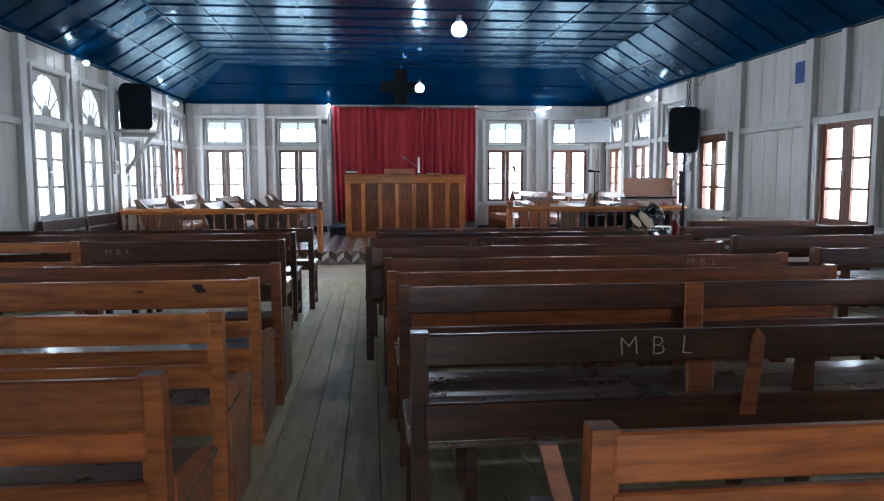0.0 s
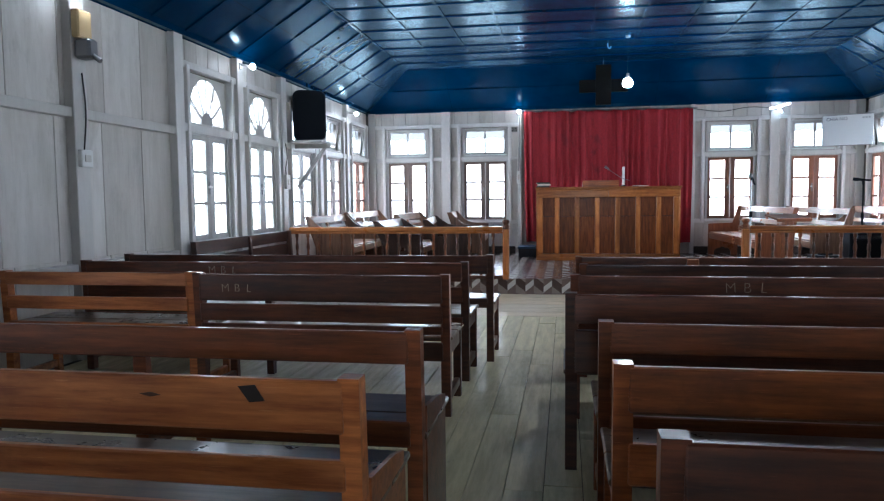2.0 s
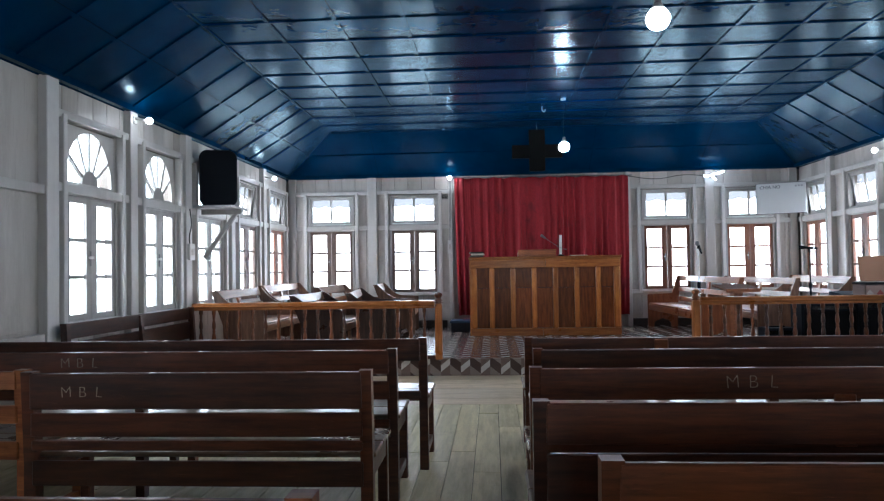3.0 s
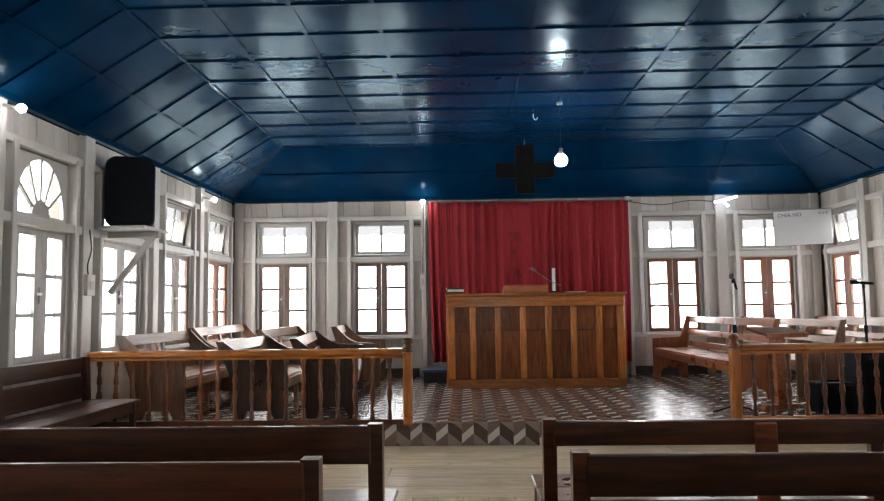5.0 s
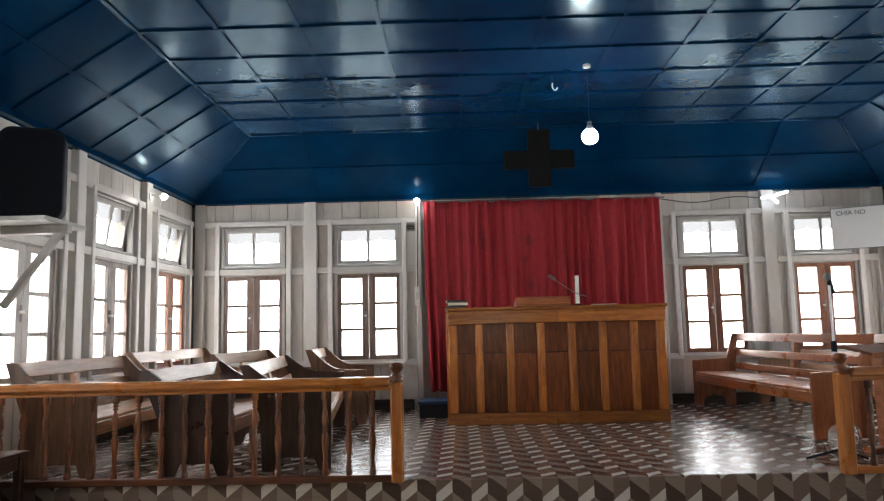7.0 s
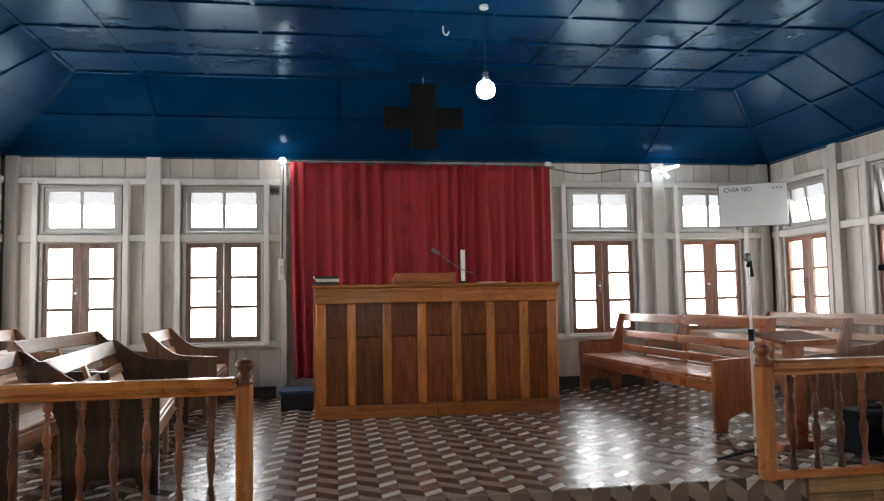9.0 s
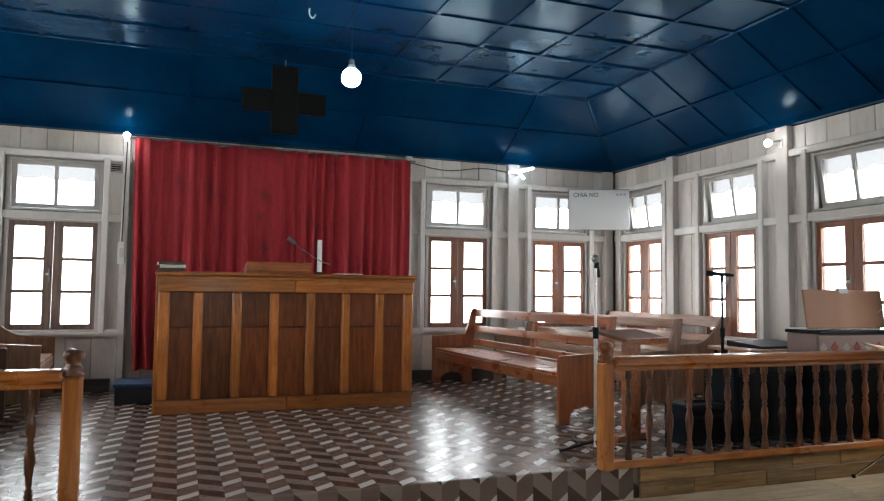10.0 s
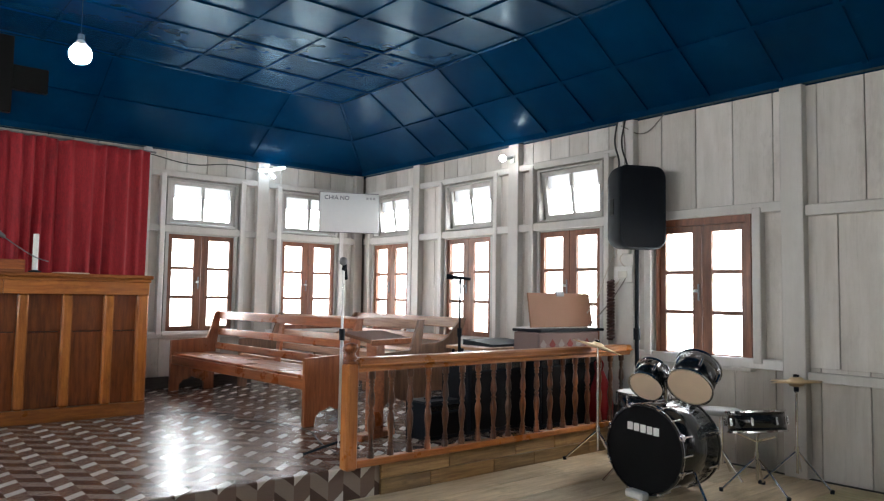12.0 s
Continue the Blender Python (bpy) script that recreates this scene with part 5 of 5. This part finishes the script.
part("post", box(-0.055, 0.055, -0.05, 0.05, 0.03, 0.76, 0.006), BENCH_RED, t)
part("foot", box(-0.2, 0.2, -0.05, 0.05, 0.0, 0.05, 0.006), BENCH_RED, t)


def amp(x, y, w, d, h, label):
    t = thing("amplifier", label, "amplifier", "amplifiers behind the railing", pose(x, y, PLAT))
    part("cabinet", box(-w / 2, w / 2, -d / 2, d / 2, 0, h, 0.012), BLACK, t)
    part("grille", box(-w / 2 + 0.03, w / 2 - 0.03, -d / 2 - 0.006, -d / 2 + 0.002, 0.03, h - 0.09, 0.004), HEAD_BLACK, t)
    part("control_strip", box(-w / 2 + 0.03, w / 2 - 0.03, -d / 2 - 0.004, -d / 2 + 0.002, h - 0.075, h - 0.03, 0.002), GLOSS_BLACK, t)
    part("handle", box(-0.09, 0.09, -0.012, 0.012, h, h + 0.018, 0.004), BLACK, t)


amp(2.62, 9.72, 0.36, 0.26, 0.29, "small black guitar amplifier on the platform")
amp(3.19, 9.75, 0.66, 0.34, 0.58, "large black amplifier cabinet on the platform")
amp(3.93, 9.62, 0.78, 0.34, 0.60, "large black amplifier cabinet below the keyboard")


MOTIF = plain("dull_red_print", (0.20, 0.035, 0.03), 0.9)
MOTIF_PALE = plain("pale_grey_print", (0.30, 0.26, 0.24), 0.9)


def keyboard():
    t = thing("keyboard", "black electronic keyboard with a brown board as music rest", "keyboard", at=pose(3.93, 9.60, PLAT - 0.025))
    kb = part("body", box(-0.40, 0.46, -0.17, 0.17, 0.825, 0.85, 0.008), BLACK, t)
    part("key_strip", box(-0.37, 0.43, -0.002, 0.155, 0.85, 0.862, 0.003), WHITE, kb)
    rest = part("music_rest", box(-0.41, 0.41, -0.012, 0.006, 0.0, 0.30, 0.003, pose(0, -0.06, 0.862, -8, 0, 0)), CARD, t)
    part("clip", box(-0.05, 0.05, -0.02, 0.012, 0.27, 0.315, 0.004, pose(0, -0.06, 0.862, -8, 0, 0)), GREY_METAL, rest)
    cloth = part("cloth", box(-0.40, 0.40, -0.15, 0.15, 0.627, 0.822, 0.012), PATTERN, t, "faded red patterned cloth over the stand")
    for k in range(7):
        c = -0.345 + 0.115 * k
        part("motif", prism([(c - 0.04, 0.72), (c, 0.675), (c + 0.04, 0.72), (c, 0.765)], -0.153, -0.149), MOTIF if k % 2 else MOTIF_PALE, cloth)



keyboard()
t = thing("mixer", "flat black mixer on a folding table", "mixer", at=pose(3.85, 10.25, PLAT - 0.0))
part("body", prism([(-0.2, 0.64), (0.2, 0.64), (0.2, 0.69), (-0.2, 0.66)], -0.28, 0.28, "x"), BLACK, t)
part("tabletop", box(-0.45, 0.45, -0.25, 0.25, 0.61, 0.639, 0.004), BENCH, t)
for sx in (-0.4, 0.4):
    for sy in (-0.2, 0.2):
        part("leg", cyl((sx, sy, 0), (sx, sy, 0.61), 0.014, seg=8), BLACK, t)
tagged(wire("floor_cable", [(1.2, 12.0, PLAT + 0.006), (1.6, 11.75, PLAT + 0.006), (1.75, 11.45, PLAT + 0.006), (1.62, 11.5, PLAT + 0.006), (1.75, 11.2, PLAT + 0.006), (1.95, 10.6, PLAT + 0.006), (1.75, 9.9, PLAT + 0.006), (1.68, 9.6, PLAT + 0.006)], 0.004, CABLE), "black cable lying across the platform floor", "cable")


RED_CLOTH = plain("red_bag_cloth", (0.30, 0.012, 0.014), 0.85)
t = thing("cloth_bag", "small red cloth bag behind the railing", "bag", at=pose(4.32, 9.44, PLAT))
part("body", lathe([(0.10, 0.0), (0.125, 0.03), (0.13, 0.16), (0.11, 0.30), (0.06, 0.40), (0.045, 0.44)], 14), RED_CLOTH, t, smooth=True)
wire("strap", [(-0.04, 0, 0.42), (-0.05, 0, 0.52), (0.05, 0, 0.52), (0.04, 0, 0.42)], 0.008, RED_CLOTH, t)


# ---- drum kit ----
def drum(name, m, r, h, label, shell=GLOSS_BLACK, top=SKIN_WHITE, bottom=SKIN, lugs=8, category="drum"):
    """A drum on its own axis, local z from bottom head to top head."""
    t = thing(name, label, category, "drum kit", m)
    shell_part = part("shell", lathe([(r, 0.012), (r, h * 0.5), (r, h - 0.012)], 32), shell, t, smooth=True)
    part("bottom_head", lathe([(r * 0.985, 0.004), (r * 0.985, 0.011)], 32), bottom, t)
    part("top_head", lathe([(r * 0.985, h - 0.011), (r * 0.985, h - 0.004)], 32), top, t)
    hw = 0.022 if name == "bass_drum" else 0.013
    for z in (0.0, h - hw):
        part("hoop", lathe([(r + 0.002, z), (r + 0.011, z), (r + 0.011, z + hw), (r + 0.002, z + hw)], 32, None, True), CHROME if name != "bass_drum" else GLOSS_BLACK, t, smooth=False)
    for i in range(lugs):
        a = 2 * math.pi * i / lugs
        c, s = math.cos(a) * (r + 0.012), math.sin(a) * (r + 0.012)
        part("lug", cyl((c, s, h * 0.32), (c, s, h * 0.68), 0.009, seg=6) if h < 0.25 else cyl((c, s, h - 0.10), (c, s, h), 0.006, seg=6), CHROME, shell_part)
    return t


BD = pose(3.58, 8.15, 0.312, 0, -90, 0)
bd = drum("bass_drum", BD, 0.284, 0.46, "black bass drum with white lettering shapes on its head", top=HEAD_BLACK, bottom=SKIN_WHITE)
for i in range(5):
    part("badge_bar", box(0.10 + 0.004 * i, 0.15 + 0.004 * i, -0.115 + 0.05 * i, -0.075 + 0.05 * i, 0.4565, 0.459, 0.0), WHITE, bd)
for z, d in ((0.0, 1), (0.46, -1)):
    part("hoop_inlay", lathe([(0.2955, z + d * 0.007), (0.2975, z + d * 0.007), (0.2975, z + d * 0.012), (0.2955, z + d * 0.012)], 40, None, True), CHROME, bd, "thin chrome hoop inlay")
    for k in range(8):
        turn_k = pose(0, 0, 0, 0, 0, 45 * k + 22.5)
        claw = part("claw", box(0.283, 0.302, -0.014, 0.014, min(z, z + d * 0.045) - 0.003, max(z, z + d * 0.045) + 0.003, 0.004, turn_k), CHROME, bd, "chrome hoop claw")
        part("tension_rod", cyl(turn_k @ Vector((0.297, 0, z + d * 0.02)), turn_k @ Vector((0.297, 0, z + d * 0.13)), 0.005, seg=6), CHROME, claw)
        part("t_handle", cyl(turn_k @ Vector((0.306, -0.025, z + d * 0.012)), turn_k @ Vector((0.306, 0.025, z + d * 0.012)), 0.005, seg=6), CHROME, claw)
for s in (-1, 1):
    part("spur", cyl((-0.12, s * 0.27, 0.30), (-0.295, s * 0.40, 0.36), 0.009, seg=8), CHROME, bd)
part("tom_mount", cyl((0.28, 0, 0.2), (0.44, 0, 0.2), 0.014), CHROME, bd)


def toward(c, n):
    return Matrix.Translation(c) @ Vector(n).to_track_quat("Z", "Y").to_matrix().to_4x4()


drum("tom_drum", toward((3.22, 8.20, 0.705), (0.82, 0.14, 0.60)), 0.112, 0.17, "black tom drum with a peach lower head", lugs=6)
drum("tom_drum", toward((3.26, 7.90, 0.73), (0.82, 0.14, 0.60)), 0.143, 0.21, "larger black tom drum with a peach lower head", lugs=6)
ft = drum("floor_tom", pose(3.72, 8.56, 0.22), 0.19, 0.38, "black floor tom on three chrome legs", lugs=6)
for k in range(3):
    a = 2.1 * k
    part("leg", cyl((0.2 * math.cos(a), 0.2 * math.sin(a), 0.2), (0.22 * math.cos(a), 0.22 * math.sin(a), -0.22), 0.007, seg=8), CHROME, ft)
drum("snare_drum", toward((3.86, 7.75, 0.405), (0.07, 0.16, 1)), 0.186, 0.145, "black snare drum with chrome hoops on a tripod", lugs=8)
st = thing("drum_throne", "round grey-topped drum stool behind the bass drum", "stool", "drum kit", pose(4.06, 8.12, 0))
part("cushion", lathe([(0.135, 0.46), (0.15, 0.47), (0.15, 0.49), (0.13, 0.50)], 24), plain("grey_stool_vinyl", (0.26, 0.25, 0.24), 0.5), st, smooth=True)
part("post", cyl((0, 0, 0.1), (0, 0, 0.46), 0.014), CHROME, st)
for a in (0.2, 2.3, 4.4):
    part("leg", cyl((0, 0, 0.2), (0.2 * math.cos(a), 0.2 * math.sin(a), 0.01), 0.009, seg=8), CHROME, st)


def tripod(t, h, spread=0.24, low=0.22):
    part("pole", cyl((0, 0, 0.08), (0, 0, h), 0.010), CHROME, t)
    part("collar", cyl((0, 0, low), (0, 0, low + 0.05), 0.018), CHROME, t)
    for k in range(3):
        a = 2.094 * k + 0.3
        part("leg", cyl((0, 0, low + 0.02), (spread * math.cos(a), spread * math.sin(a), 0.012), 0.008, seg=8), CHROME, t)
        part("rubber_foot", cyl((spread * math.cos(a), spread * math.sin(a), 0.0), (spread * math.cos(a) * 1.02, spread * math.sin(a) * 1.02, 0.025), 0.014, seg=8), BLACK, t)


t = thing("snare_stand", "chrome tripod stand under the snare drum", "stand", "drum kit", pose(3.87, 7.76, 0))
tripod(t, 0.37)
for a in (0.3, 2.4, 4.5):
    part("basket_arm", cyl((0, 0, 0.34), (0.15 * math.cos(a), 0.15 * math.sin(a), 0.40), 0.008, seg=8), CHROME, t)


def cymbal(name, x, y, h, r, tilt, label, pair=False, lean=(0, 0.05, 1)):
    t = thing(name, label, "cymbal", "drum kit", pose(x, y, 0))
    tripod(t, h + 0.05, 0.26)
    prof = [(r, -0.012), (r * 0.6, -0.001), (0.055, 0.008), (0.04, 0.024), (0.012, 0.03), (0.012, 0.027), (0.038, 0.02), (0.055, 0.005), (r * 0.6, -0.004), (r - 0.002, -0.0145)]
    part("cymbal", lathe(prof, 36, toward((0, 0, h), lean)), BRASS, t, smooth=True)
    if pair:
        part("cymbal", lathe([(q, -z) for q, z in prof], 36, toward((0, 0, h - 0.012), (lean[0] * 0.5, lean[1] * 0.5, 1))), BRASS, t, smooth=True)
        part("clutch", cyl((0, 0, h - 0.075), (0, 0, h - 0.03), 0.017), BLACK, t)
    part("felt", cyl((0, 0, h + 0.025), (0, 0, h + 0.045), 0.02), BLACK, t)


cymbal("hi_hat", 4.30, 7.68, 0.73, 0.17, 3, "brass hi-hat cymbals on a chrome tripod", True, (0.05, 0.10, 1))
cymbal("crash_cymbal", 3.76, 9.02, 0.915, 0.20, 17, "tilted brass crash cymbal on a chrome stand", lean=(0.27, -0.17, 1))

t = thing("foam_wedge", "small white block wedged against the bass drum", "block", at=pose(3.09, 8.20, 0, 0, 0, -12))
part("block", box(-0.045, 0.03, -0.11, 0.05, 0.0, 0.05, 0.012), WHITE, t)
coil = [(4.40 + 0.028 * math.cos(1.9 * k), 9.37 + 0.028 * math.sin(1.9 * k), 0.93 + 0.0085 * k) for k in range(64)]
tagged(wire("coiled_cable", coil, 0.011, plain("dark_brown_cable", (0.06, 0.022, 0.016), 0.5)), "dark brown coiled cable hanging beside a wall post", "cable")

# ---- floor planks and wall boards ----
rng = random.Random(5)
PLANK = {}
CROSS_Y = 7.45
CROSS_FLOOR = wood("pale_worn_cross_board", (0.58, 0.45, 0.285), (0.84, 0.69, 0.47), 0.5, 0.05, (1, 9, 9), 0.2, 0.5)
for j in range(6):
    y0, w0 = CROSS_Y + 0.3 * j, 0.3
    xa = -X
    while xa < X - 0.02:
        xb = min(xa + rng.choice((1.8, 2.4, 3.0)), X)
        part("cross_board", box(xa + 0.002, xb - 0.002, y0 + 0.002, y0 + w0 - 0.002, -0.022, rng.uniform(-0.001, 0.001), 0.003), CROSS_FLOOR, floor_base)
        xa = xb
x, nplank, far = -X, 0, bmesh.new()
while x < X - 0.02:
    w = min(0.17, X - x)
    y = Y0
    y -= rng.random() * 1.2
    while y < CROSS_Y:
        ln = rng.choice((1.8, 2.4, 3.0))
        a, b = max(y, Y0), min(y + ln, CROSS_Y)
        y += ln
        if b - a < 0.05:
            continue
        if -2.2 < x < 0.6 and b > -1.0 or (x > 1.4 and b > 6.5):
            key = (round(w, 3), round(b - a, 2))
            if key not in PLANK:
                PLANK[key] = bm_mesh("plank", box(0.0018, w - 0.0018, 0.001, b - a - 0.001, -0.022, 0.0, 0.002), FLOOR)
            o = new("plank", PLANK[key])
            o.location = (x, a, rng.uniform(-0.0015, 0.0015))
            o.parent = floor_base
            nplank += 1
        else:
            add_box(far, x + 0.003, x + w - 0.003, a + 0.002, b - 0.002, -0.022, rng.uniform(-0.0015, 0.0015))
    x += w
tagged(part("plank_rest", far, FLOOR, floor_base), kind="stuff")
for wall, u, z, w, h in late_boards:
    o = new("board", board_mesh(w, h, WALL))
    o.location = (u, 0, z)
    o.parent = wall
